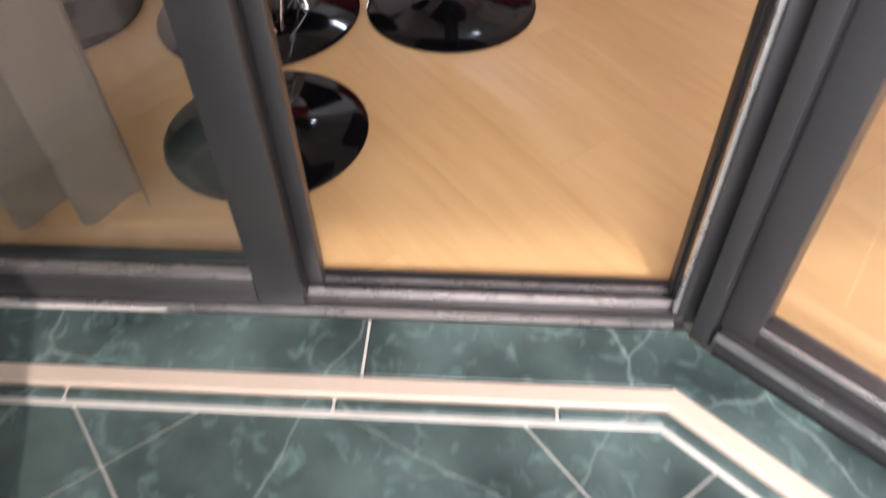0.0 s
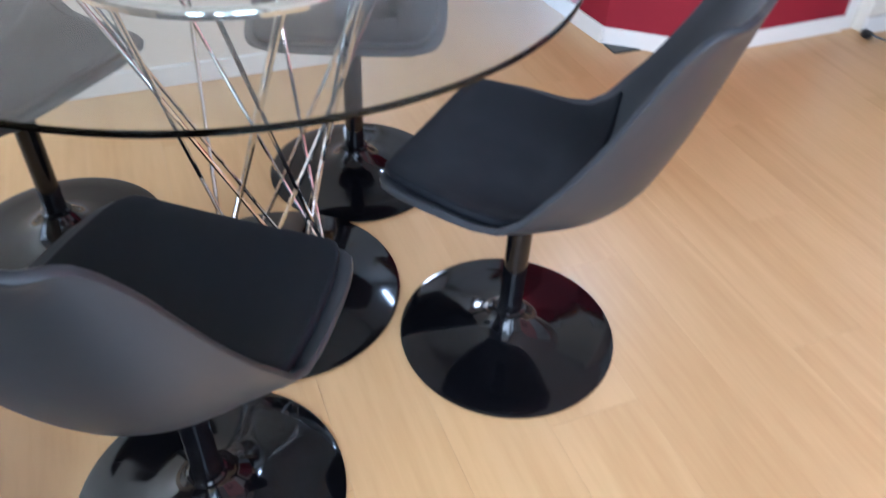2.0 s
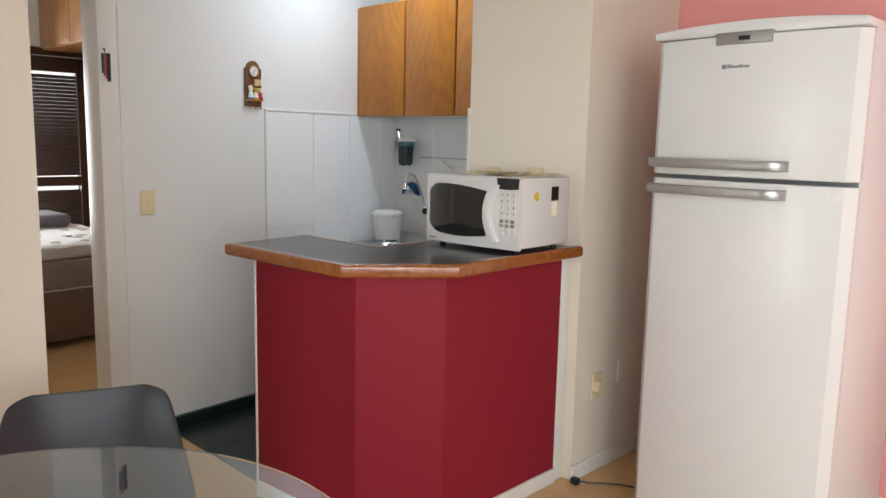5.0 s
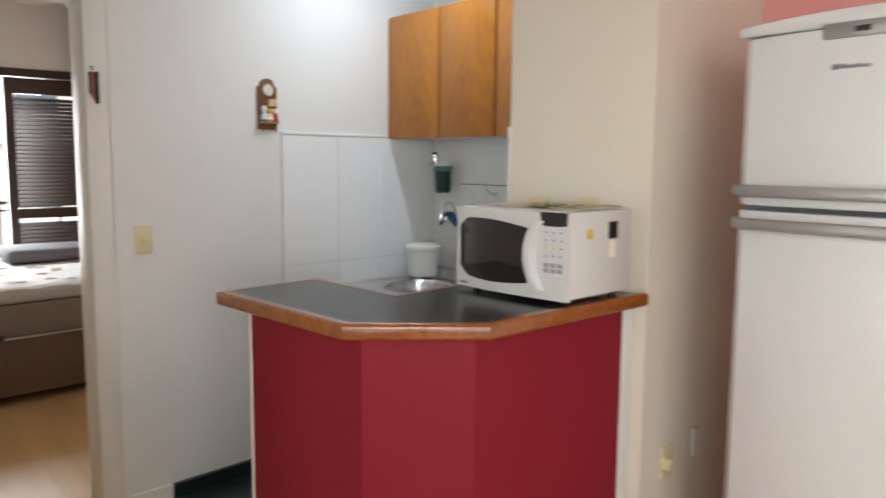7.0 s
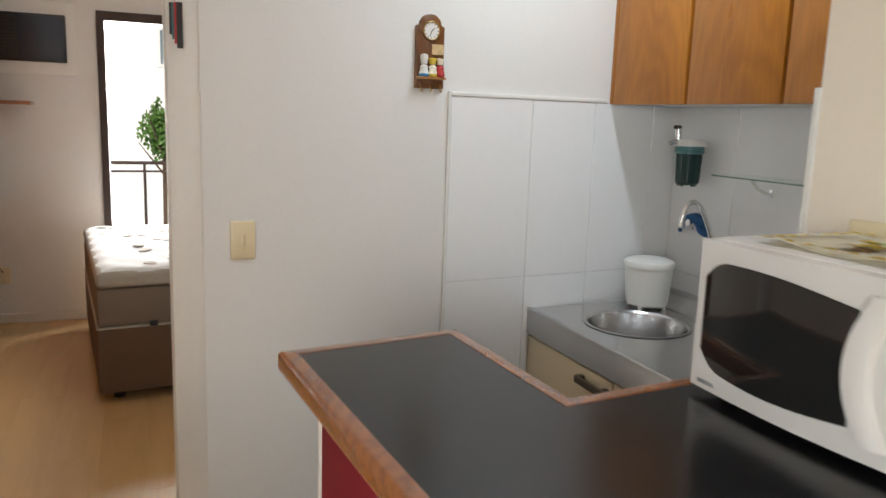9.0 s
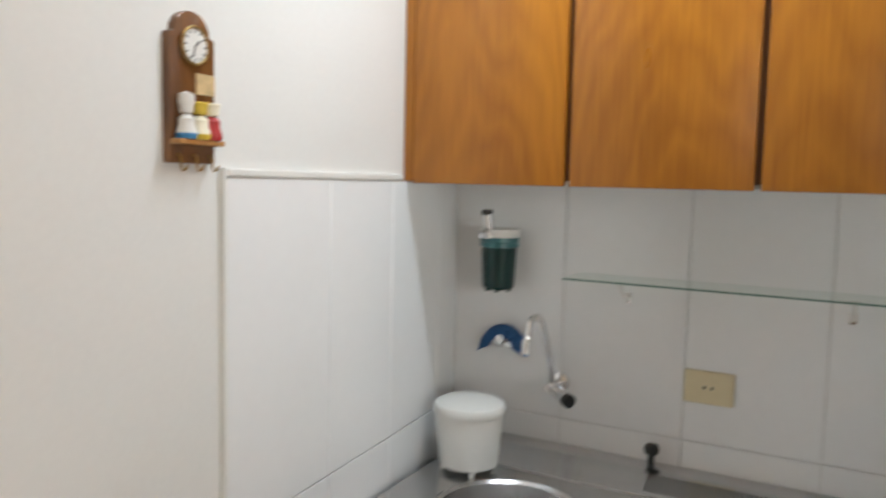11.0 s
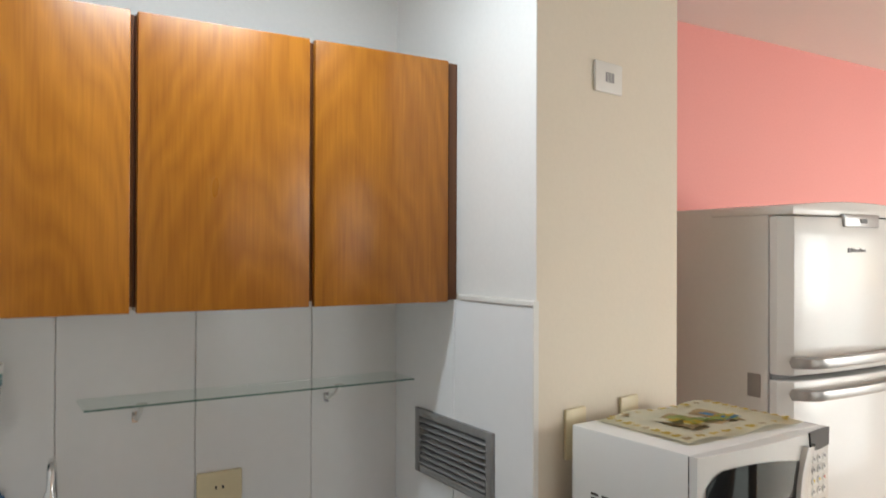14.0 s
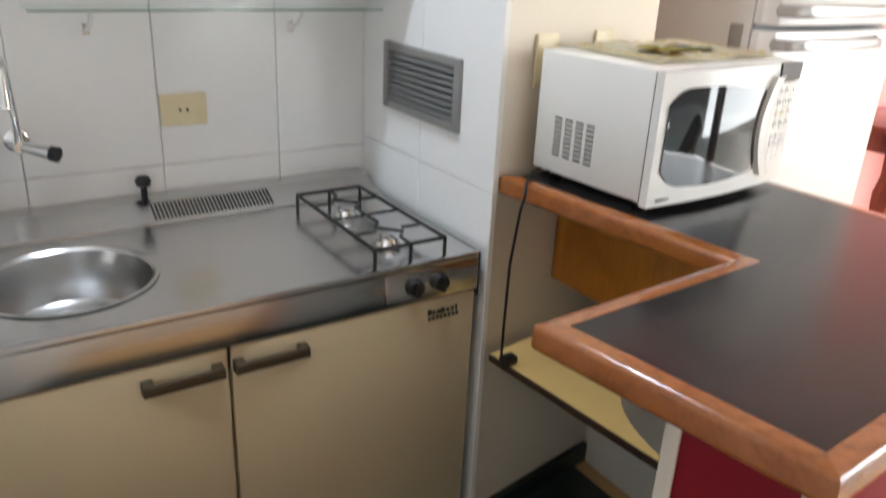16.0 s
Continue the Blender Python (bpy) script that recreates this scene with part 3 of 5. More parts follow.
# bedroom door: frame, open leaf, keys
dframe = thing("door_frame", "cream painted wooden door frame of the bedroom", "door frame", kind="structure")
part("jamb", B(-4.765, -4.585, 2.512, 2.606, 0, 2.14, bev=0.006), M_TRIM, dframe)
part("jamb", B(-4.765, -4.585, 1.790, 1.850, 0, 2.14, bev=0.006), M_TRIM, dframe)
part("head", B(-4.763, -4.587, 1.851, 2.511, 2.07, 2.15, bev=0.006), M_TRIM, dframe)
leaf = thing("door", "white painted bedroom door standing open", "door", (-4.77, 1.806, 0), 182.5)
part("leaf", B(0, 0.68, -0.02, 0.018, 0.008, 2.06, bev=0.003), M_TRIM, leaf)
for s, y0 in ((-1, -0.02), (1, 0.018)):
    hd = part("door_handle", tube(bmesh.new(), [(0.615, y0, 1.09), (0.615, y0 + s * 0.045, 1.09), (0.60, y0 + s * 0.052, 1.09), (0.50, y0 + s * 0.052, 1.09)], 0.009), M_CHROME, leaf, "chrome lever handle")
    part("rose", cyl(bmesh.new(), (0.615, y0, 1.09), (0.615, y0 + s * 0.008, 1.09), 0.026, 20), M_CHROME, leaf)
    part("lock_rose", cyl(bmesh.new(), (0.615, y0, 1.0), (0.615, y0 + s * 0.006, 1.0), 0.02, 16), M_CHROME, leaf)

# ---- balcony glazing ----
door1 = thing("door_1", "bronze aluminium sliding glass door, half open", "sliding door", kind="structure")
door1.matrix_basis = GM
part("track_base", B(-0.02, 3.75, -0.004, 0.074, -0.03, -0.004, bev=0.001), M_ALU, door1)
for d, z, wd in ((0.012, 0.012, 0.006), (0.040, 0.014, 0.006)):
    part("track_rail", B(0.0, 3.75, d, d + wd, -0.004, z), M_ALU_L, door1, "worn bright aluminium rail")
part("track_seal", B(0.0, 3.75, -0.003, 0.006, -0.004, 0.016), M_ALU_D, door1)
part("track_seal", B(0.0, 3.75, 0.020, 0.038, -0.004, 0.004), M_ALU_D, door1)
part("track_lip", B(0.0, 3.75, 0.062, 0.084, -0.022, -0.008, bev=0.002), M_ALU_L, door1)
part("head_track", B(-0.02, 3.75, -0.004, 0.080, 2.20, 2.27), M_ALU, door1)
# post at the corner
part("post", B(-0.035, 0.0, -0.004, 0.040, -0.02, 2.2, bev=0.002), M_ALU, door1)
part("post", B(-0.065, -0.006, 0.042, 0.070, -0.02, 2.2, bev=0.002), M_ALU, door1)
part("post_seal", B(-0.012, 0.006, 0.004, 0.030, 0, 2.2), M_ALU_D, door1)
part("post_rail", B(-0.010, 0.002, 0.052, 0.062, 0, 2.2), M_ALU_L, door1)
# two sashes pushed together
for u0, u1, d0, d1 in ((0.672, 2.05, 0.046, 0.076), (0.642, 2.05, 0.008, 0.034)):
    sash = part("sash", B(u0, u0 + (0.084 if d0 > 0.04 else 0.034), d0, d1, 0.004, 2.2, bev=0.003), M_ALU, door1)
    part("stile", B(u1 - 0.05, u1, d0, d1, 0.004, 2.2, bev=0.003), M_ALU, sash)
    r0 = u0 + (0.085 if d0 > 0.04 else 0.035)
    part("bottom_rail", B(r0, u1 - 0.051, d0, d1, 0.006, 0.066, bev=0.002), M_ALU, sash)
    part("bead", B(r0, u1 - 0.051, d0 + 0.006, d1 - 0.006, 0.066, 0.078), M_ALU_L if d0 > 0.04 else M_ALU_D, sash)
    part("top_rail", B(r0, u1 - 0.051, d0, d1, 2.13, 2.199, bev=0.002), M_ALU, sash)
    pane = part("pane", B(r0, u1 - 0.051, (d0 + d1) / 2 - 0.003, (d0 + d1) / 2 + 0.003, 0.078, 2.13), M_FILM, sash)
    pane.visible_shadow = False
part("stile_seal", B(0.670, 0.678, 0.034, 0.048, 0.004, 2.2), M_ALU_D, door1)
for z in (0.03, 0.052):
    part("screw", cyl(bmesh.new(), (0.672, 0.056, z), (0.677, 0.056, z), 0.005, 10), M_CHROME, door1)
part("fixed_stile", B(2.06, 2.11, 0.008, 0.072, 0.0, 2.2), M_ALU, door1)
for z0, z1 in ((0.0, 0.07), (2.13, 2.2)):
    part("fixed_rail", B(2.11, 3.7, 0.02, 0.06, z0, z1), M_ALU, door1)
fp = part("pane", B(2.11, 3.7, 0.037, 0.043, 0.07, 2.13), M_GLASS, door1)
fp.visible_shadow = False
win1 = thing("window_1", "bronze aluminium fixed glazing beside the sliding door", "window", kind="structure")
win1.matrix_basis = GM2
part("frame_bottom", B(0.045, 2.2, -0.02, 0.05, -0.03, 0.035, bev=0.002), M_ALU, win1)
part("frame_step", B(0.045, 2.2, 0.0, 0.044, 0.035, 0.082, bev=0.002), M_ALU, win1)
part("edge_bead", B(0.045, 2.2, -0.024, -0.019, 0.020, 0.036), M_ALU_L, win1)
part("edge_bead", B(0.10, 2.2, -0.004, 0.002, 0.074, 0.084), M_ALU_L, win1)
part("post", B(0.038, 0.10, -0.004, 0.05, 0.035, 2.2, bev=0.003), M_ALU, win1)
part("post", B(0.0, 0.034, -0.02, 0.04, -0.02, 2.2, bev=0.003), M_ALU, win1)
part("post_seal", B(0.033, 0.040, 0.0, 0.03, 0.0, 2.2), M_ALU_D, win1)
part("frame_top", B(0.0, 2.2, -0.02, 0.05, 2.2, 2.27), M_ALU, win1)
p2 = part("pane", B(0.10, 2.2, 0.018, 0.024, 0.082, 2.2), M_FILM, win1)
p2.visible_shadow = False
gh = setting("wall_over_glazing", B(-0.06, 3.8, -0.06, 0.09, 2.27, H), M_WHITE, "white wall band over the sliding door", "wall")
gh.matrix_basis = GM
gh = setting("wall_over_window", B(0.0, 2.25, -0.03, 0.09, 2.27, H), M_WHITE, "white wall band over the fixed glazing", "wall")
gh.matrix_basis = GM2

# curtain gathered inside, behind the parked sash
cb = bmesh.new()
cols = []
for i in range(121):
    s = i / 120
    u, d = 1.03 + 1.2 * s, -0.13 - 0.045 * math.sin(s * 58) - 0.02 * math.sin(s * 23 + 1)
    cols.append([cb.verts.new((u + 0.02 * math.sin(z * 2.1 + s * 9), d * (1 + 0.12 * math.sin(z * 3 + s * 5)), z)) for z in (0.012, 0.05, 0.3, 0.8, 1.4, 2.0, 2.32)])
for a, b in zip(cols, cols[1:]):
    for k in range(6):
        cb.faces.new((a[k], b[k], b[k + 1], a[k + 1]))
bmesh.ops.solidify(cb, geom=cb.faces[:], thickness=0.004)
cur = part("curtain", cb, M_CURT)
cur.matrix_basis = GM
tagged(cur, "beige linen curtain gathered inside the sliding door", "curtain")
rod = part("curtain_rod", cyl(bmesh.new(), (0.2, -0.13, 2.34), (3.3, -0.13, 2.34), 0.012), M_ALU)
rod.matrix_basis = GM
tagged(rod, "thin metal curtain rod over the sliding door", "curtain rod")

# ---- dining corner ----
def smooth_path(keys, n):
    """Catmull-Rom through rows of numbers."""
    out = []
    k = len(keys)
    for i in range(n + 1):
        f = i / n * (k - 1)
        j = min(int(f), k - 2)
        s = f - j
        p = [np.array(keys[max(0, min(k - 1, j + q))], float) for q in (-1, 0, 1, 2)]
        out.append(0.5 * (2 * p[1] + (p[2] - p[0]) * s + (2 * p[0] - 5 * p[1] + 4 * p[2] - p[3]) * s * s + (3 * p[1] - p[0] - 3 * p[2] + p[3]) * s ** 3))
    return out


# along the shell from front lip to back top: y, z, half width, rise of the sides, forward wrap of the sides
SHELL = [(0.215, 0.450, 0.155, 0.004, 0.0), (0.192, 0.458, 0.203, 0.008, 0.0), (0.10, 0.437, 0.224, 0.031, 0.0), (-0.03, 0.412, 0.228, 0.062, 0.0),
         (-0.12, 0.420, 0.223, 0.135, 0.020), (-0.190, 0.480, 0.210, 0.152, 0.042), (-0.228, 0.565, 0.196, 0.138, 0.044), (-0.258, 0.665, 0.182, 0.108, 0.040),
         (-0.283, 0.765, 0.167, 0.064, 0.028), (-0.298, 0.826, 0.148, 0.016, 0.014), (-0.303, 0.844, 0.118, 0.004, 0.008)]


def shell_grid(bm, s0, s1, ns, nt, wide, lift):
    rows = smooth_path(SHELL, 60)
    grid = []
    for i in range(ns + 1):
        y, z, w, rise, wrap = rows[min(60, round((s0 + (s1 - s0) * i / ns) * 60))]
        grid.append([bm.verts.new((w * wide * t, y + wrap * abs(t * wide) ** 2.2, z + lift + rise * abs(t * wide) ** 2.8)) for t in (2 * k / nt - 1 for k in range(nt + 1))])
    for a, b in zip(grid, grid[1:]):
        for k in range(nt):
            bm.faces.new((a[k], a[k + 1], b[k + 1], b[k]))
    bmesh.ops.recalc_face_normals(bm, faces=bm.faces[:])


def dining_chair():
    ob = thing("dining_chair", "matt black moulded shell chair on a glossy trumpet pedestal", "chair", group="chairs round the glass table")
    bm = bmesh.new()
    shell_grid(bm, 0, 1, 40, 20, 1.0, 0.0)
    bmesh.ops.solidify(bm, geom=bm.faces[:], thickness=0.012)
    rim = [e for e in bm.edges if e.calc_face_angle(0) > 1.0]
    bmesh.ops.bevel(bm, geom=rim, offset=0.0035, segments=2, profile=0.5, affect="EDGES")
    part("shell", bm, M_SHELL, ob)
    bm = bmesh.new()
    shell_grid(bm, 0.045, 0.385, 16, 14, 0.90, 0.018)
    bmesh.ops.solidify(bm, geom=bm.faces[:], thickness=0.016)
    rim = [e for e in bm.edges if e.calc_face_angle(0) > 1.0]
    bmesh.ops.bevel(bm, geom=rim, offset=0.006, segments=3, profile=0.5, affect="EDGES")
    part("seat_cushion", bm, M_CUSH, ob, "thin black leatherette seat pad")
    part("underseat_plate", cyl(bmesh.new(), (0, -0.03, 0.386), (0, -0.03, 0.412), 0.08, 28, 0.12), M_SHELL, ob)
    part("post", cyl(bmesh.new(), (0, 0, 0.06), (0, 0, 0.400), 0.0245, 24), M_GLOSS, ob)
    part("collar", lathe(bmesh.new(), [(0.030, 0.072), (0.034, 0.076), (0.034, 0.083), (0.029, 0.087)], 28), M_GLOSS, ob)
    prof = [(0.228, 0.0), (0.232, 0.002), (0.232, 0.006), (0.222, 0.010), (0.18, 0.014), (0.12, 0.021), (0.08, 0.031), (0.055, 0.046), (0.041, 0.062), (0.034, 0.076)]
    part("pedestal", lathe(bmesh.new(), prof, 64), M_GLOSS, ob, "wide glossy black trumpet foot")
    return ob


CHAIRS = ((-1.800, 1.210, 52), (-1.981, 1.866, 132), (-2.668, 1.730, -111), (-2.625, 0.985, -46))
chair = dining_chair()
chair.matrix_basis = pose(CHAIRS[0][0], CHAIRS[0][1], 0, 0, 0, CHAIRS[0][2])
for cx, cy, rz in CHAIRS[1:]:
    copy_thing(chair, pose(cx, cy, 0, 0, 0, rz))

table = thing("glass_table", "round clear glass table on a chrome wire hourglass base", "table", (-2.274, 1.430, 0))
TT = 0.790
part("tabletop", lathe(bmesh.new(), [(0.571, TT - 0.010), (0.575, TT - 0.007), (0.575, TT - 0.003), (0.571, TT)], 160), M_TGLASS, table, "thick clear round glass top", smooth=False).visible_shadow = False
RZ = TT - 0.0105
part("top_ring", lathe(bmesh.new(), [(0.258, RZ - 0.012), (0.278, RZ - 0.012), (0.280, RZ - 0.004), (0.278, RZ), (0.258, RZ), (0.256, RZ - 0.004), (0.258, RZ - 0.012)], 72, cap=False), M_CHROME, table)
part("foot_disc", lathe(bmesh.new(), [(0.270, 0.0), (0.275, 0.003), (0.275, 0.008), (0.268, 0.012), (0.0, 0.0125)], 72, cap=False), M_GLOSS, table, "glossy black round foot")
for i in range(14):
    a0 = 2 * math.pi * (i + (0.25 if i % 2 else 0.0)) / 14 + 0.1
    a1 = a0 + (1.9 if i % 2 else -1.9)
    part("rod", cyl(bmesh.new(), (0.268 * math.cos(a0), 0.268 * math.sin(a0), RZ - 0.01), (0.135 * math.cos(a1), 0.135 * math.sin(a1), 0.011), 0.0040, 8), M_CHROME, table)
for i in range(3):
    a0 = 2.1 * i + 0.5
    part("pad", cyl(bmesh.new(), (0.268 * math.cos(a0), 0.268 * math.sin(a0), RZ), (0.268 * math.cos(a0), 0.268 * math.sin(a0), RZ + 0.0004), 0.011, 12), M_WPLAST, table)


# ---- plates and sockets ----
def wall_plate(name, label, at, rz, w, h, slots, material=None, group=""):
    """A moulded plate on a wall; local x along the wall, y out of it."""
    ob = thing(name, label, name.replace("_", " "), at, rz, group)
    part("plate", B(-w / 2, w / 2, 0, 0.009, -h / 2, h / 2, bev=0.004), material or M_IVORY, ob)
    for kind, sx, sz, sw, sh in slots:
        if kind == "hole":
            part("socket_hole", B(sx - sw / 2, sx + sw / 2, 0.007, 0.0096, sz - sh / 2, sz + sh / 2), M_DARK, ob)
        else:
            part("rocker", B(sx - sw / 2, sx + sw / 2, 0.007, 0.0145, sz - sh / 2, sz + sh / 2, bev=0.002), M_WPLAST if material else M_IVORY, ob)
    return ob


wall_plate("wall_socket", "ivory four-module switch and socket plate on the cream wall", (-3.285, 1.664, 1.155), -90, 0.102, 0.108,
           (("rocker", -0.022, 0.024, 0.03, 0.011), ("rocker", 0.022, 0.024, 0.03, 0.011), ("rocker", -0.022, -0.016, 0.03, 0.011), ("hole", 0.014, -0.02, 0.006, 0.009), ("hole", 0.030, -0.02, 0.006, 0.009)))
wall_plate("light_switch", "ivory light switch beside the bedroom door", (-4.591, 2.712, 1.135), -90, 0.072, 0.115, (("rocker", 0, 0, 0.014, 0.034),))
wall_plate("wall_socket", "ivory socket on the white kitchen tiles", (-4.018, 4.371, 1.095), 180, 0.118, 0.082, (("hole", -0.008, 0, 0.005, 0.008), ("hole", 0.010, 0, 0.005, 0.008)))
PIER = math.degrees(math.atan2(0.093, 0.565))


def on_pier(x):
    return 3.722 + (x + 3.49) * 0.093 / 0.565


wall_plate("wall_socket", "ivory socket over the bar on the pier", (-3.360, on_pier(-3.36), 1.282), 180 + PIER, 0.075, 0.118, (("hole", 0, 0.006, 0.005, 0.007), ("hole", 0, -0.008, 0.005, 0.007)))
wall_plate("wall_socket", "ivory socket over the bar on the pier", (-3.150, on_pier(-3.15), 1.285), 180 + PIER, 0.075, 0.118, (("hole", 0, 0.006, 0.005, 0.007), ("hole", 0, -0.008, 0.005, 0.007)))
bz = wall_plate("doorbell", "square white plastic bell plate high on the pier", (-3.238, on_pier(-3.238), 2.136), 180 + PIER, 0.108, 0.076, (), M_WPLAST)
for i in range(6):
    part("slot", B(-0.018 + 0.006 * i, -0.0145 + 0.006 * i, 0.008, 0.0096, -0.012, 0.012), M_GREYT, bz)
so = wall_plate("wall_socket", "ivory socket with a round adaptor low on the pier", (-2.922, 3.97, 0.395), -90, 0.075, 0.118, ())
part("adaptor", cyl(bmesh.new(), (0.02, 0.008, 0), (0.02, 0.045, 0), 0.026, 20), M_IVORY, so)
wall_plate("wall_socket", "white socket low on the pier behind the fridge", (-2.922, 4.16, 0.425), -90, 0.05, 0.11, (), M_WPLAST)
wall_plate("wall_socket", "ivory socket low on the white bedroom wall", (-8.18, 1.57, 0.339), -90, 0.075, 0.118, ())
wall_plate("wall_socket", "dark socket low on the white balcony wall", (-1.12, 0.25, 0.20), 180, 0.075, 0.118, (("hole", 0, 0, 0.04, 0.05),))

# ---- bar ----
bar = thing("bar_counter", "crimson panelled breakfast bar with white edges", "bar counter", (-3.2, 3.0, 0))


def loc(poly):
    return [(x + 3.2, y - 3.0) for x, y in poly]


RA, RB, RC, RD = (-3.700, 2.745), (-3.145, 2.798), (-2.955, 3.050), (-2.968, 3.742)
IA, IB, IC, ID = (-3.700, 2.775), (-3.160, 2.827), (-2.985, 3.060), (-2.998, 3.738)
for p, q, r, s in ((RA, RB, IB, IA), (RB, RC, IC, IB), (RC, RD, ID, IC)):
    part("panel", prism(bmesh.new(), loc([p, q, r, s]), 0.062, 0.984), M_RED, bar, "crimson laminate panel")
def outset(p, q, d):
    v = Vector((q[0] - p[0], q[1] - p[1]))
    n = Vector((v.y, -v.x)).normalized() * d
    return (p[0] + n.x, p[1] + n.y), (q[0] + n.x, q[1] + n.y)
for p, q in ((RA, RB), (RB, RC), (RC, RD)):
    a, b = outset(p, q, 0.012)
    part("plinth", prism(bmesh.new(), loc([a, b, q, p]), 0, 0.064, bev=0.002, seg=1), M_TRIM, bar, "low white painted plinth")
part("end_post", B(-0.509, -0.5005, -0.262, -0.228, 0.0, 0.984, bev=0.002), M_TRIM, bar, "white edge strip")
part("panel", B(-0.505, -0.478, -0.2275, -0.040, 0.062, 0.984), M_RED, bar, "crimson laminate panel")
part("end_post", B(-0.508, -0.475, -0.0395, -0.010, 0.0, 0.984, bev=0.002), M_TRIM, bar, "white edge strip")
part("end_post", B(0.202, 0.232, 0.744, 0.800, 0.0, 0.984, bev=0.002), M_TRIM, bar, "white edge strip")
part("inner_panel", prism(bmesh.new(), loc([(-3.675, 2.962), (-3.215, 2.985), (-3.215, 2.993), (-3.675, 2.970)]), 0.005, 0.984), M_WPLAST, bar, "white inner lining")
for p, q in ((IA, IB), (IB, IC), (IC, ID)):
    a, b = outset(p, q, -0.008)
    part("lining", prism(bmesh.new(), loc([p, q, b, a]), 0.005, 0.984), M_WPLAST, bar, "white inner lining")

top = thing("countertop", "black laminate bar top with varnished hardwood edging", "countertop", (-3.2, 3.0, 0))
OUT = [(-3.826, 2.682), (-3.137, 2.727), (-2.889, 3.043), (-2.915, 3.812), (-3.482, 3.720), (-3.420, 3.128), (-3.885, 3.105)]


def inset(poly, d):
    n, out = len(poly), []
    for i in range(n):
        p0, p1, p2 = (Vector(poly[j % n]) for j in (i - 1, i, i + 1))
        e0, e1 = (p1 - p0).normalized(), (p2 - p1).normalized()
        a, b = Vector((-e0.y, e0.x)), Vector((-e1.y, e1.x))
        m = (a + b).normalized()
        out.append(tuple(p1 + m * d / max(0.3, m.dot(a))))
    return out


INN = inset(OUT, 0.034)
part("laminate", prism(bmesh.new(), loc(INN), 0.985, 1.0295), M_TOP, top, "worn black laminate sheet")
for i in range(7):
    if i == 3:
        continue
    p, q, r, s = OUT[i], OUT[(i + 1) % 7], INN[(i + 1) % 7], INN[i]
    bm = prism(bmesh.new(), loc([p, q, r, s]), 0.984, 1.0305)
    ed = [e for e in bm.edges if all(min((Vector(v.co[:2]) - Vector(c)).length for c in loc([p, q])) < 1e-4 for v in e.verts) and abs(e.verts[0].co.z - e.verts[1].co.z) < 1e-4]
    bmesh.ops.bevel(bm, geom=ed, offset=0.011, segments=4, profile=0.5, affect="EDGES")
    part("edging", bm, M_EDGE, top, "rounded varnished hardwood edge")

apron = part("apron_board", prism(bmesh.new(), [(-3.262, 3.14), (-3.242, 3.14), (-3.242, 3.752), (-3.262, 3.752)], 0.715, 0.983, bev=0.003), M_CAB)
tagged(apron, "honey veneer board hung under the bar top", "board")
sh = thing("bar_shelf", "pale yellow laminate shelf with dark edges inside the bar", "shelf", (0, 0, 0))
poly = [(-3.485, 3.700), (-3.44, 3.175)] + [tuple(v[:2]) for v in arc((-3.425, 3.185, 0), (-3.405, 3.33, 0), (-3.33, 3.40, 0), 6)] + [(-3.18, 3.47), (-3.008, 3.50), (-3.008, 3.78)]
part("board", prism(bmesh.new(), poly, 0.552, 0.568), M_YSHELF, sh)
part("edge_band", prism(bmesh.new(), [(-3.489, 3.700), (-3.444, 3.17), (-3.44, 3.17), (-3.485, 3.700)], 0.550, 0.569), M_SHUT, sh)

# ---- kitchenette ----
def tile_wall(name, label, m, w, z0, z1, cuts, zcut):
    """Tiles on a wall: local x along the wall, -y out of it."""
    ob = thing(name, label, "tiled wall", kind="structure")
    ob.matrix_basis = m
    part("grout_bed", B(0, w, -0.004, 0, z0, z1), M_JOINT, ob, smooth=False)
    xs = [0.0] + cuts + [w]
    zs = [z0, zcut, z1]
    for a, b in zip(xs, xs[1:]):
        for c, d in zip(zs, zs[1:]):
            part("tile", B(a + 0.0012, b - 0.0012, -0.0085, -0.003, c + 0.0012, d - 0.0012, bev=0.0016, seg=1), M_TILE, ob, smooth=False)
    return ob


tile_wall("wall_tiles_back", "large white glazed tiles behind the sink", pose(-4.735, 4.38, 0), 1.245, 0.05, 1.583, [0.335, 0.656, 0.972], 0.953)
tile_wall("wall_tiles_clock", "large white glazed tiles beside the sink", pose(clock_x(3.385), 3.385, 0, 0, 0, 90 + SKEW), 0.990, 0.066, 1.583, [0.320, 0.592, 0.865], 0.960)
tile_wall("wall_tiles_pier", "large white glazed tiles beside the hob", pose(-3.49, 4.371, 0, 0, 0, -90), 0.649, 0.066, 1.583, [0.320], 0.982)
setting("trim_tiles_clock", B(0, 0.64, -0.012, 0, 1.583, 1.597, bev=0.003), M_WPLAST, "white plastic strip along the tile top", "trim").matrix_basis = pose(clock_x(3.385), 3.385, 0, 0, 0, 90 + SKEW)
setting("trim_tiles_pier", B(-3.502, -3.49, 3.722, 4.03, 1.583, 1.597, bev=0.003), M_WPLAST, "white plastic strip along the tile top", "trim")
setting("trim_pier_edge", B(-3.503, -3.488, 3.7155, 3.7215, 0.066, 1.597, bev=0.001), M_WPLAST, "white plastic strip at the tile end on the pier", "trim")
setting("trim_tiles_edge", B(-0.009, -0.001, -0.011, 0, 0.066, 1.597), M_WPLAST, "white plastic strip at the tile end", "trim").matrix_basis = pose(clock_x(3.385), 3.385, 0, 0, 0, 90 + SKEW)

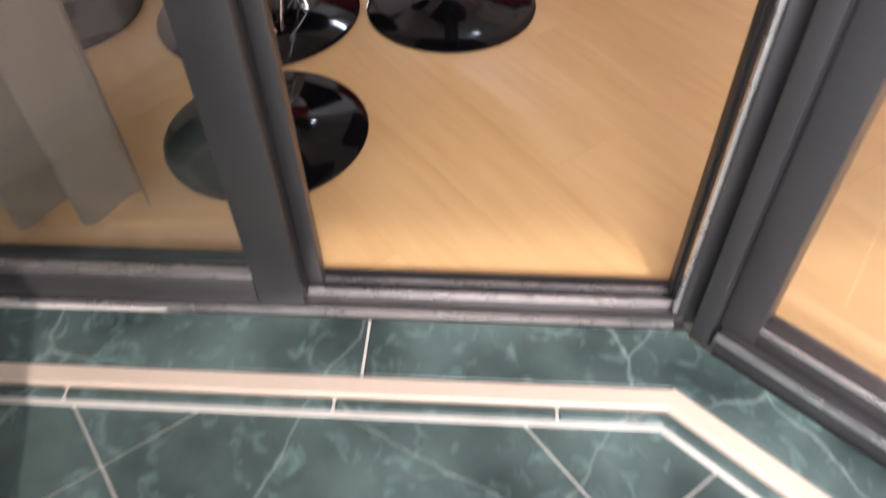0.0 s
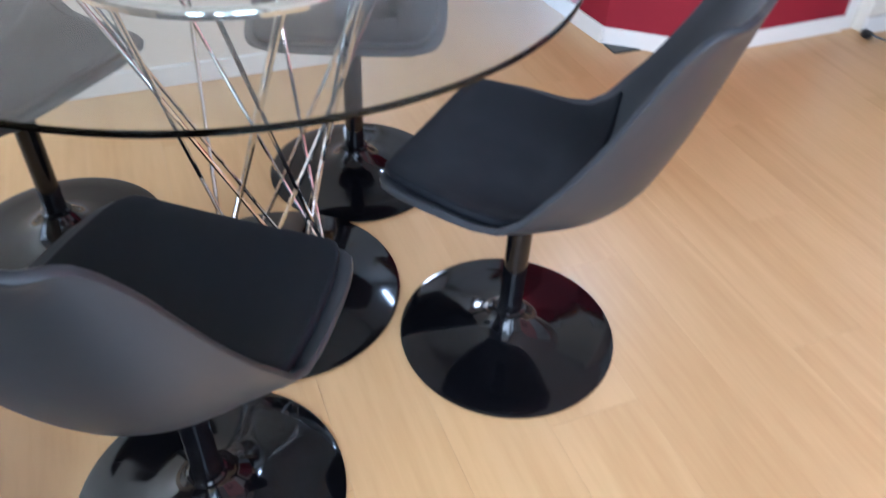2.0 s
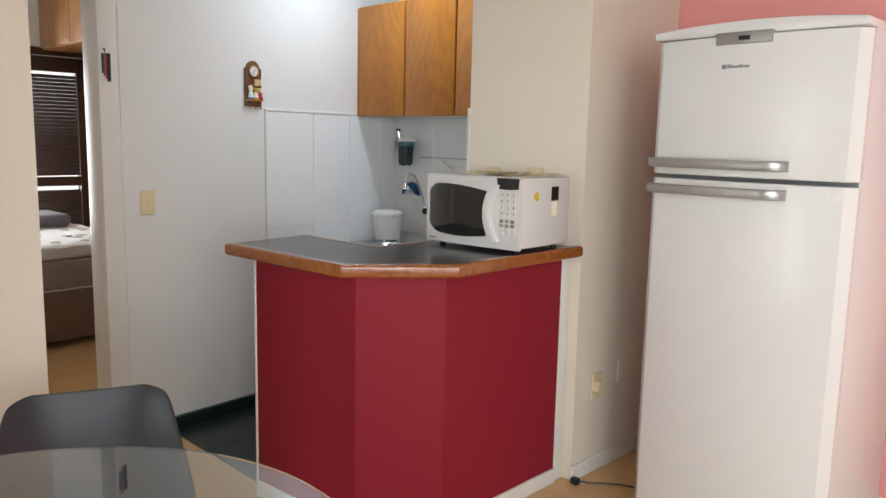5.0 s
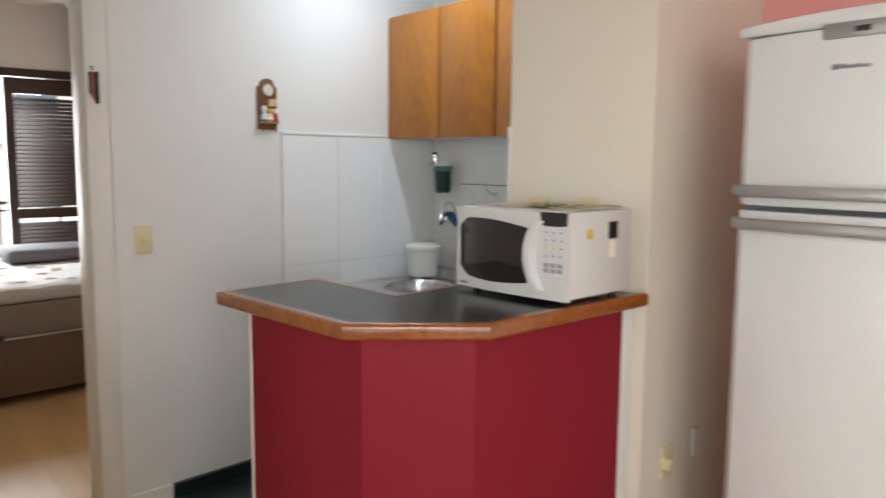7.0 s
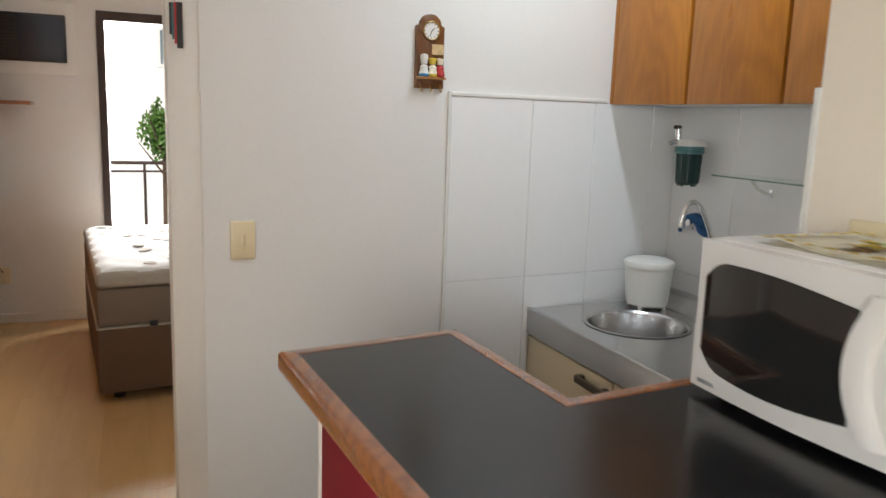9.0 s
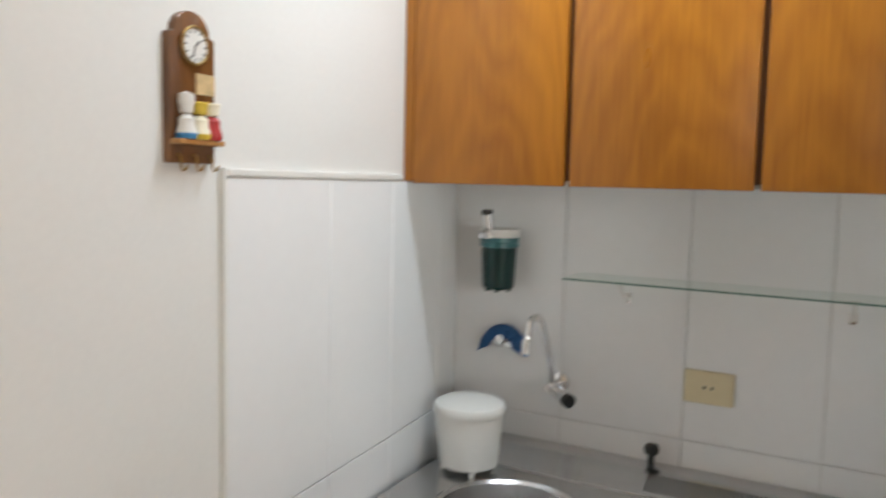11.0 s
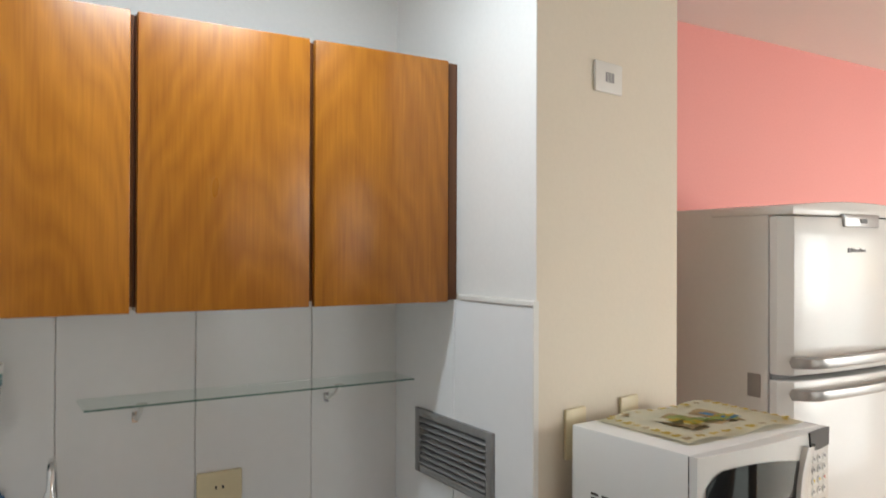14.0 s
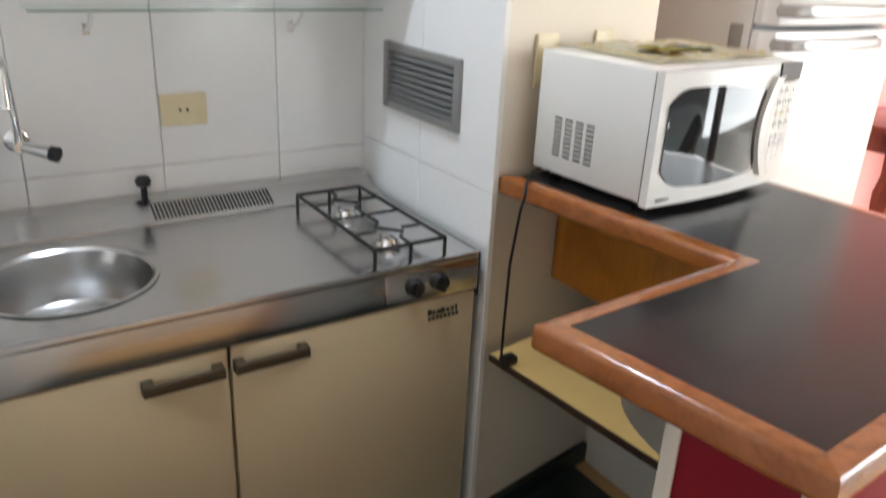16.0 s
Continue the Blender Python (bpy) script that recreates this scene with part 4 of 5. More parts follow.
# wall cabinets: one carcass unit to each door
CZ0, CZ1, CY = 1.578, 2.198, 4.035
for (a, b), (u0, u1) in zip(((-4.674, -4.293), (-4.279, -3.905), (-3.892, -3.527)), ((-4.702, -4.282), (-4.282, -3.899), (-3.899, -3.494))):
    cab = thing("wall_cabinet", "honey veneer kitchen wall cabinet, door closed", "wall cabinet", ((u0 + u1) / 2, CY, CZ0), group="kitchen wall cabinets")
    m = (u0 + u1) / 2
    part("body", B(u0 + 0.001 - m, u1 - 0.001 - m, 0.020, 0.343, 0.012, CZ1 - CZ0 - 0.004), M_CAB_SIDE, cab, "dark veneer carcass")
    part("door", B(a - m, b - m, 0.0, 0.019, 0.0, CZ1 - CZ0, bev=0.0025), M_CAB, cab, "figured honey veneer door")
    part("bottom_board", B(u0 + 0.002 - m, u1 - 0.002 - m, 0.022, 0.342, 0.004, 0.0118), M_TRIM, cab, "white underside")
part_l = part("filler_strip", B(-4.703, -4.677, CY + 0.004, CY + 0.0195, CZ0 + 0.004, CZ1 - 0.002, bev=0.001), M_CAB)
tagged(part_l, "narrow honey veneer filler strip beside the wall cabinets", "filler strip")
# honey veneer strip too, coloured dark to paint in the shade of its recess
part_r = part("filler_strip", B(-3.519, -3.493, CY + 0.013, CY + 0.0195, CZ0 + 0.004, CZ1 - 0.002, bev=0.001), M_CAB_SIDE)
tagged(part_r, "narrow honey veneer filler strip beside the wall cabinets", "filler strip")

# sink unit with hob
unit = thing("sink_unit", "compact kitchen unit, steel top, cream doors", "kitchen unit", (-4.05, 4.07, 0))
UX0, UX1, UY0, UY1 = -0.624, 0.530, -0.340, 0.290
UT = 0.842
part("carcass", B(UX0 + 0.005, UX1 - 0.005, UY0 + 0.025, UY1, 0.09, UT - 0.16), M_CDOOR, unit)
part("carcass_side", B(UX1 - 0.023, UX1 - 0.005, UY0 + 0.025, UY1, UT - 0.16, UT - 0.002), M_CDOOR, unit)
part("kickboard", B(UX0 + 0.01, UX1 - 0.01, UY0 + 0.07, UY0 + 0.085, 0.006, 0.09), M_BLACK, unit)
for a, b, hx0, hx1 in ((UX0 + 0.004, -0.084, -0.256, -0.097), (-0.077, UX1 - 0.003, -0.076, 0.085)):
    dr = part("door", B(a, b, UY0 + 0.002, UY0 + 0.022, 0.095, 0.742, bev=0.004), M_CDOOR, unit, "cream laminate door")
    hb = bmesh.new()
    box(hb, hx0, hx1, UY0 - 0.026, UY0 - 0.016, 0.690, 0.714, bev=0.003)
    box(hb, hx0, hx0 + 0.022, UY0 - 0.020, UY0 + 0.003, 0.688, 0.716, bev=0.003)
    box(hb, hx1 - 0.022, hx1, UY0 - 0.020, UY0 + 0.003, 0.688, 0.716, bev=0.003)
    part("handle", hb, M_BRONZE, dr, "bronze bar handle")
# steel top with a round hole for the bowl
BX, BY, BR = -0.328, -0.080, 0.168
bm = bmesh.new()
N = 64
inner, outer = [], []
for i in range(N):
    a = 2 * math.pi * i / N
    c, s = math.cos(a), math.sin(a)
    k = min(((UX1 if c > 0 else UX0) - BX) / c if abs(c) > 1e-6 else 9e9, ((0.235 if s > 0 else UY0) - BY) / s if abs(s) > 1e-6 else 9e9)
    inner.append(bm.verts.new((BX + BR * c, BY + BR * s, UT)))
    outer.append(bm.verts.new((BX + k * c, BY + k * s, UT)))
for cx in ((UX1, 0.235), (UX0, 0.235), (UX0, UY0), (UX1, UY0)):
    v = min(outer, key=lambda q: (q.co.x - cx[0]) ** 2 + (q.co.y - cx[1]) ** 2)
    v.co.x, v.co.y = cx
for i in range(N):
    bm.faces.new((inner[i], outer[i], outer[(i + 1) % N], inner[(i + 1) % N]))
bmesh.ops.recalc_face_normals(bm, faces=bm.faces[:])
part("steel_top", bm, M_STEEL, unit, "brushed stainless steel top", smooth=False)
part("front_band", B(UX0, UX1, UY0 - 0.004, UY0 + 0.012, 0.748, UT + 0.001, bev=0.004), M_STEEL, unit)
part("front_lip", B(UX0, UX1, UY0 - 0.006, UY0 + 0.010, UT - 0.012, UT + 0.004, bev=0.004), M_STEEL, unit)
ledge = bmesh.new()
profile = [(0.165, -0.018), (0.165, 0.002), (0.175, 0.004), (0.240, 0.036), (0.250, 0.041), (0.298, 0.042), (0.298, -0.018)]
ends = [[ledge.verts.new((x, y, UT + z)) for y, z in profile] for x in (UX0, UX1)]
for k in range(7):
    ledge.faces.new((ends[0][k], ends[0][(k + 1) % 7], ends[1][(k + 1) % 7], ends[1][k]))
ledge.faces.new(ends[0][::-1]), ledge.faces.new(ends[1])
bmesh.ops.recalc_face_normals(ledge, faces=ledge.faces[:])
part("back_ledge", ledge, M_STEEL, unit, "sloped steel upstand")
part("end_band", B(UX1 - 0.001, UX1 + 0.004, UY0 - 0.002, 0.23, 0.73, UT), M_BLACK, unit)
bowl = part("bowl", lathe(bmesh.new(), [(BR + 0.012, 0.0025), (BR + 0.004, 0.004), (BR - 0.003, -0.003), (BR - 0.010, -0.05), (BR - 0.020, -0.115), (BR - 0.045, -0.135), (0.035, -0.142), (0.0, -0.143)], 64, (BX, BY, UT), cap=False), M_STEEL, unit, "round polished steel sink bowl")
part("drain", lathe(bmesh.new(), [(0.04, 0), (0.038, 0.004), (0.02, 0.002), (0.012, -0.004)], 24, (BX, BY, UT - 0.142)), M_CHROME, bowl)
for i in range(32):
    part("vent_slot", B(-0.0028, 0.0028, -0.028, 0.028, -0.001, 0.0006), M_SLOT, unit).matrix_basis = pose(-0.086 + 0.0098 * i, 0.2075, UT + 0.0205, 26.2)
part("control_panel", B(0.275, 0.524, UY0 - 0.0075, UY0 - 0.003, 0.758, UT - 0.016, bev=0.002), M_STEEL, unit, "steel hob control panel")
for kx in (0.347, 0.414):
    kb = cyl(bmesh.new(), (kx, UY0 - 0.0075, 0.792), (kx, UY0 - 0.026, 0.792), 0.023, 24, 0.019)
    box(kb, kx - 0.004, kx + 0.004, UY0 - 0.034, UY0 - 0.024, 0.774, 0.810, bev=0.001)
    part("knob", kb, M_BLACK, unit)
bars = bmesh.new()
for i, (w, h) in enumerate(((0.012, 0.014), (0.010, 0.010), (0.015, 0.010), (0.010, 0.013), (0.010, 0.010), (0.010, 0.010), (0.006, 0.014))):
    x0 = 0.393 + 0.0130 * i
    box(bars, x0, x0 + w * 0.9, UY0 + 0.0005, UY0 + 0.0023, 0.702, 0.702 + h)
for i in range(8):
    box(bars, 0.394 + 0.0112 * i, 0.402 + 0.0112 * i, UY0 + 0.0005, UY0 + 0.0023, 0.688, 0.697)
part("door_mark", bars, M_BLACK, unit, "small dark maker's mark", smooth=False)
# hob: two burners under a wire grate
for k, by in enumerate((-0.206, 0.020)):
    bu = part("burner", lathe(bmesh.new(), [(0.034, 0), (0.036, 0.006), (0.030, 0.012), (0.026, 0.022), (0.014, 0.027), (0.0, 0.028)], 32, (0.360, by, UT + 0.0005), cap=False), M_CHROME, unit, "polished aluminium burner cap")
grate = thing("hob_grate", "black wire pan grate over two burners", "hob grate", (-3.698, 3.968, UT + 0.0005))
GX0, GX1, GY0, GY1, GZ = -0.092, 0.092, -0.218, 0.215, 0.044
loop = [(GX0, GY0, GZ), (GX1, GY0, GZ), (GX1, GY1, GZ), (GX0, GY1, GZ)]
for p, q in zip(loop, loop[1:] + loop[:1]):
    part("frame_wire", cyl(bmesh.new(), p, q, 0.0050, 8), M_IRON, grate)
mid = (GX0 + GX1) / 2
part("cross_wire", tube(bmesh.new(), [(mid, GY0, GZ), (mid, -0.17, GZ), (mid + 0.025, -0.14, GZ), (mid - 0.025, -0.09, GZ), (mid, -0.06, GZ), (mid, 0.06, GZ), (mid + 0.025, 0.09, GZ), (mid - 0.025, 0.14, GZ), (mid, 0.17, GZ), (mid, GY1, GZ)], 0.004), M_IRON, grate)
for by in (-0.115, 0.115, 0.0):
    part("cross_wire", cyl(bmesh.new(), (GX0, by, GZ), (mid - 0.035 if by != 0.0 else GX1, by, GZ), 0.004, 8), M_IRON, grate)
    if by != 0.0:
        part("cross_wire", cyl(bmesh.new(), (mid + 0.035, by, GZ), (GX1, by, GZ), 0.004, 8), M_IRON, grate)
for px, py in ((GX0, GY0), (GX1, GY0), (GX0, GY1), (GX1, GY1), (mid, GY0), (mid, GY1)):
    part("foot", cyl(bmesh.new(), (px, py, GZ), (px, py, 0.0), 0.0045, 8), M_IRON, grate)
valve = thing("gas_valve", "small black gas valve knob behind the sink", "valve", (-4.142, 4.335, UT + 0.042))
part("stem", cyl(bmesh.new(), (0, 0, 0), (0, 0, 0.03), 0.008, 12), M_BLACK, valve)
part("knob", lathe(bmesh.new(), [(0.008, 0.028), (0.017, 0.032), (0.020, 0.044), (0.015, 0.054), (0.006, 0.057)], 20), M_BLACK, valve)

# tap on the wall
tap = thing("wall_tap", "chrome wall tap with a swan-neck spout", "tap", (-4.404, 4.371, 1.05))
part("flange", lathe(bmesh.new(), [(0.028, 0), (0.027, 0.006), (0.015, 0.012)], 24), M_CHROME, tap).matrix_basis = pose(0, 0, 0, 90)
part("body", cyl(bmesh.new(), (0, 0, 0), (0, -0.075, 0), 0.0125, 18), M_CHROME, tap)
hd = part("handle", cyl(bmesh.new(), (0.0, -0.06, 0), (0.058, -0.105, -0.012), 0.012, 16, 0.017), M_CHROME, tap)
part("handle_tip", cyl(bmesh.new(), (0.058, -0.105, -0.012), (0.071, -0.115, -0.0145), 0.0175, 16), M_BLACK, hd)
pts = [(0, -0.055, 0), (0.0, -0.060, 0.045), (-0.004, -0.085, 0.110), (-0.008, -0.112, 0.165)] + [tuple(v) for v in arc((-0.008, -0.112, 0.165), (-0.012, -0.140, 0.225), (-0.018, -0.182, 0.185), 7)][1:] + [(-0.020, -0.192, 0.14)]
part("spout", tube(bmesh.new(), pts, 0.0085, 12), M_CHROME, tap)
part("nozzle", cyl(bmesh.new(), (-0.020, -0.191, 0.148), (-0.021, -0.195, 0.112), 0.0115, 14), M_CHROME, tap)

# water filter and cloth
filt = thing("water_filter", "dark green wall water filter with a chrome top", "water filter", (-4.560, 4.300, 1.30))
part("jar", lathe(bmesh.new(), [(0.0, 0.0), (0.036, 0.0), (0.042, 0.006), (0.0455, 0.10), (0.047, 0.118)], 36, cap=False), M_DGREEN, filt)
part("ring", lathe(bmesh.new(), [(0.047, 0.112), (0.052, 0.114), (0.052, 0.124), (0.050, 0.126), (0.052, 0.128), (0.052, 0.138), (0.048, 0.142)], 36, cap=False), M_TEAL, filt)
part("cap", lathe(bmesh.new(), [(0.05, 0.138), (0.053, 0.142), (0.054, 0.160), (0.050, 0.162), (0.048, 0.150), (0.0, 0.148)], 36, cap=False), M_WPLAST, filt)
part("bracket", B(-0.018, 0.018, 0.03, 0.071, 0.135, 0.155, bev=0.003), M_WPLAST, filt)
part("valve", cyl(bmesh.new(), (-0.010, -0.040, 0.138), (-0.016, -0.048, 0.200), 0.014, 18, 0.015), M_CHROME, filt)
part("valve_nozzle", cyl(bmesh.new(), (-0.010, -0.050, 0.160), (-0.014, -0.082, 0.146), 0.008, 12), M_CHROME, filt)
for i in range(10):
    a = 2 * math.pi * i / 10
    part("jar_rib", cyl(bmesh.new(), (0.0415 * math.cos(a), 0.0415 * math.sin(a), 0.008), (0.0455 * math.cos(a), 0.0455 * math.sin(a), 0.106), 0.002, 6), M_DGREEN, filt)
part("valve_knob", lathe(bmesh.new(), [(0.010, 0), (0.015, 0.004), (0.014, 0.014), (0.0, 0.016)], 12, (-0.016, -0.048, 0.198)), M_IRON, filt)
for i in range(5):
    a = 2 * math.pi * i / 5
    part("foot", cyl(bmesh.new(), (0.03 * math.cos(a), 0.03 * math.sin(a), -0.006), (0.03 * math.cos(a), 0.03 * math.sin(a), 0.002), 0.006, 8), M_DGREEN, filt)
hook = thing("cloth_hook", "chrome wall hook on the tiles", "hook", (-4.566, 4.371, 1.150))
part("plate", B(-0.022, 0.022, -0.005, 0, -0.022, 0.022, bev=0.003), M_CHROME, hook)
part("peg", cyl(bmesh.new(), (0, -0.004, 0), (0, -0.045, 0.006), 0.013, 16), M_CHROME, hook)
cb = bmesh.new()
cols = []
for i in range(49):
    a = math.pi * (0.06 + 0.88 * i / 48)
    fold = 0.0035 * math.sin(i * 1.6)
    drop = 0.030 * abs(math.cos(a)) ** 3 * (1 + 0.25 * math.sin(i * 2.3))
    cols.append([cb.verts.new((r * math.cos(a), -0.006 - d - fold * f, 0.062 * (r / 0.078) * math.sin(a) - 0.020 - drop * f)) for r, d, f in ((0.078, 0.0, 1.0), (0.076, 0.014, 1.0), (0.068, 0.026, 0.8), (0.055, 0.030, 0.5), (0.036, 0.024, 0.2))])
for a, b in zip(cols, cols[1:]):
    for k in range(4):
        cb.faces.new((a[k], b[k], b[k + 1], a[k + 1]))
bmesh.ops.solidify(cb, geom=cb.faces[:], thickness=0.004)
cl = part("dish_cloth", cb, M_BLUE)
cl.matrix_basis = pose(-4.566, 4.371, 1.150)
tagged(cl, "blue dish cloth draped in an arch over the hook", "cloth")

# bin on the worktop
binn = thing("worktop_bin", "white plastic worktop bin with a lid and small feet", "bin", (-4.572, 4.172, UT))
part("body", lathe(bmesh.new(), [(0.0, 0.014), (0.070, 0.014), (0.076, 0.020), (0.088, 0.150), (0.090, 0.152), (0.090, 0.160)], 40, cap=False), M_WPLAST, binn)
part("lid", lathe(bmesh.new(), [(0.093, 0.158), (0.094, 0.166), (0.090, 0.176), (0.075, 0.184), (0.03, 0.188), (0.0, 0.1885)], 40, cap=False), M_WPLAST, binn)
for i in range(4):
    a = 0.6 + math.pi / 2 * i
    part("foot", cyl(bmesh.new(), (0.062 * math.cos(a), 0.062 * math.sin(a), 0.016), (0.068 * math.cos(a), 0.068 * math.sin(a), 0.0), 0.010, 10, 0.006), M_WPLAST, binn)

# glass shelf on two brackets
gs = thing("glass_shelf", "narrow clear glass shelf on small brackets", "shelf", (-3.935, 4.371, 1.347))
part("pane", B(-0.42, 0.42, -0.140, 0.0, 0.0, 0.007, bev=0.001), M_THIN, gs)
part("front_edge", B(-0.42, 0.42, -0.1412, -0.1402, 0.0015, 0.0055), M_GEDGE, gs, "dark green polished edge")
for bx in (-0.29, 0.215):
    br = part("bracket", tube(bmesh.new(), [(bx, 0, -0.05), (bx, -0.025, -0.048), (bx, -0.065, -0.03), (bx, -0.095, -0.001)], 0.0055), M_WPLAST, gs)
    part("clip", B(bx - 0.012, bx + 0.012, -0.105, -0.085, -0.006, 0.0, bev=0.001), M_WPLAST, br)
    part("screw_plate", B(bx - 0.007, bx + 0.007, -0.003, 0, -0.062, -0.036), M_CHROME, br)

# ventilation grille on the pier side
vg = thing("vent_grille", "grey metal ventilation grille with slanted louvres", "vent grille", (-3.4985, 4.050, 1.184), -90)
part("backing", B(-0.172, 0.172, -0.003, 0.0, -0.078, 0.078), M_DARK, vg)
for a, b, c, d in ((-0.184, -0.160, -0.088, 0.088), (0.160, 0.184, -0.088, 0.088), (-0.160, 0.160, 0.066, 0.088), (-0.160, 0.160, -0.088, -0.066)):
    part("frame", B(a, b, -0.012, 0.0, c, d, bev=0.002), M_VENT, vg)
for i in range(8):
    part("slat", B(-0.16, 0.16, -0.0075, 0.0075, -0.0012, 0.0012), M_VENT, vg).matrix_basis = pose(0, -0.0075, -0.056 + 0.0162 * i, 38)

# wall clock in a key-rack board
ck = thing("wall_clock", "small wooden wall clock and key rack with figurines", "wall clock", (clock_x(3.302) - 0.008, 3.302, 1.590), 90 + SKEW)
prof = [(-0.049, 0.012), (0.049, 0.012), (0.049, 0.205), (0.041, 0.207)] + [(0.038 * math.cos(math.pi * i / 10), 0.208 + 0.034 * math.sin(math.pi * i / 10)) for i in range(11)] + [(-0.041, 0.207), (-0.049, 0.205)]
bm = prism(bmesh.new(), prof, 0, 0.022, bev=0.003)
bmesh.ops.rotate(bm, cent=(0, 0, 0), matrix=Matrix.Rotation(radians(90), 3, "X"), verts=bm.verts)
part("board", bm, mk_wood("walnut_board", (0.075, 0.026, 0.008), (0.21, 0.085, 0.022), 0.3, grain=(8, 8, 2), coat=0.4), ck)
dial = part("dial", cyl(bmesh.new(), (0, -0.0225, 0.190), (0, -0.027, 0.190), 0.0275, 36), M_WPLAST, ck)
part("bezel", tube(bmesh.new(), [(0.028 * math.cos(2 * math.pi * i / 24), -0.027, 0.190 + 0.028 * math.sin(2 * math.pi * i / 24)) for i in range(25)], 0.0024, 8), M_BRASS, dial)
for i in range(12):
    a = 2 * math.pi * i / 12
    part("hour_mark", B(-0.001, 0.001, -0.0005, 0, -0.003, 0.003), M_BLACK, dial).matrix_basis = pose(0.022 * math.sin(a), -0.0272, 0.190 + 0.022 * math.cos(a), 0, math.degrees(a), 0)
for a, l in ((50, 0.013), (200, 0.019)):
    part("clock_hand", B(-0.0012, 0.0012, -0.0006, 0, 0, l), M_BLACK, dial).matrix_basis = pose(0, -0.0278, 0.190, 0, a, 0)
part("ledge", B(-0.049, 0.049, -0.042, -0.0225, 0.040, 0.048, bev=0.001), M_WARD, ck)
for fx, hat, coat, low in ((-0.026, M_WPLAST, M_WPLAST, M_BLU), (0.004, M_YEL, M_PAPER, M_YEL), (0.030, M_PAPER, M_REDP, M_REDP)):
    fb = bmesh.new()
    lathe(fb, [(0.0, 0.0), (0.013, 0.001), (0.016, 0.010), (0.012, 0.022), (0.013, 0.030), (0.007, 0.037), (0.0, 0.038)], 14, (fx, -0.032, 0.048), cap=False)
    fg0 = part("figurine", fb, coat, ck, "small painted plaster figure")
    part("foot_block", lathe(bmesh.new(), [(0.0, 0.0), (0.0145, 0.0), (0.0165, 0.007), (0.014, 0.010)], 14, (fx, -0.032, 0.0485), cap=False), low, fg0)
    part("top_block", lathe(bmesh.new(), [(0.0, 0.0), (0.010, 0.002), (0.011, 0.012), (0.013, 0.018), (0.012, 0.030 if fx < 0 else 0.02), (0.0, 0.034 if fx < 0 else 0.022)], 14, (fx, -0.032, 0.085), cap=False), hat, fg0)
part("picture", B(0.004, 0.045, -0.025, -0.0225, 0.118, 0.150), M_BRN, ck)
for hx in (-0.034, 0.0, 0.034):
    part("key_hook", tube(bmesh.new(), [(hx, -0.022, 0.026), (hx, -0.028, 0.022), (hx, -0.029, 0.008), (hx, -0.033, 0.001), (hx, -0.039, 0.003), (hx, -0.041, 0.009)], 0.0020, 6), M_BRASS, ck)

# ---- microwave ----
mw = thing("microwave", "white microwave oven with a dark glass door", "microwave", (-3.160, 3.538, 1.031), 3)
X0, X1, Y0, Y1, Z0, Z1 = -0.236, 0.236, -0.145, 0.175, 0.018, 0.285
part("case", B(X0, X1, Y0, Y1, Z0, Z1, bev=0.006), M_APPL, mw)
fr = bmesh.new()
xs = [X0 + (X1 - X0) * i / 24 for i in range(25)]
lo = [fr.verts.new((x, Y0 - 0.018 - 0.016 * math.sin(math.pi * (x - X0) / (X1 - X0)), Z0 - 0.004)) for x in xs]
hi = [fr.verts.new((x, Y0 - 0.018 - 0.016 * math.sin(math.pi * (x - X0) / (X1 - X0)), Z1 - 0.002)) for x in xs]
lb, hb = [fr.verts.new((x, Y0 + 0.001, Z0 - 0.004)) for x in xs], [fr.verts.new((x, Y0 + 0.001, Z1 - 0.002)) for x in xs]
for i in range(24):
    for a, b in ((lo, hi), (hi, hb), (hb, lb), (lb, lo)):
        fr.faces.new((a[i], a[i + 1], b[i + 1], b[i]))
fr.faces.new((lo[0], hi[0], hb[0], lb[0])), fr.faces.new((lb[24], hb[24], hi[24], lo[24]))
bmesh.ops.recalc_face_normals(fr, faces=fr.faces[:])
front = part("front", fr, M_APPL, mw)


def face_y(x):
    return Y0 - 0.018 - 0.016 * math.sin(math.pi * (x - X0) / (X1 - X0))


def on_front(name, pts, d, material, parent, label=""):
    """A plate that follows the bowed front; pts x, z."""
    bm = bmesh.new()
    vs = [bm.verts.new((x, face_y(x) - d, z)) for x, z in pts]
    bm.faces.new(vs)
    r = bmesh.ops.extrude_face_region(bm, geom=bm.faces[:])
    bmesh.ops.translate(bm, vec=(0, d + 0.001, 0), verts=[v for v in r["geom"] if isinstance(v, bmesh.types.BMVert)])
    bmesh.ops.recalc_face_normals(bm, faces=bm.faces[:])
    return part(name, bm, material, parent, label, smooth=False)


win = bmesh.new()
ux = [X0 + 0.022 + 0.304 * i / 20 for i in range(21)]
def wtop(x):
    s = (x - ux[0]) / 0.304
    return 0.248 - 0.028 * (1 - min(1, s * 6)) ** 2 + 0.010 * math.sin(math.pi * s) - 0.016 * s
def wbot(x):
    s = (x - ux[0]) / 0.304
    return 0.058 + 0.030 * (1 - min(1, s * 6)) ** 2 - 0.012 * math.sin(math.pi * s)
a = [win.verts.new((x, face_y(x) - 0.0012, wtop(x))) for x in ux]
b = [win.verts.new((x, face_y(x) - 0.0012, wbot(x))) for x in ux]
for i in range(20):
    win.faces.new((b[i], b[i + 1], a[i + 1], a[i]))
bmesh.ops.recalc_face_normals(win, faces=win.faces[:])
bmesh.ops.solidify(win, geom=win.faces[:], thickness=-0.002)
part("door_glass", win, M_OVEN, front, "black reflective door glass")
gb = bmesh.new()
gv = []
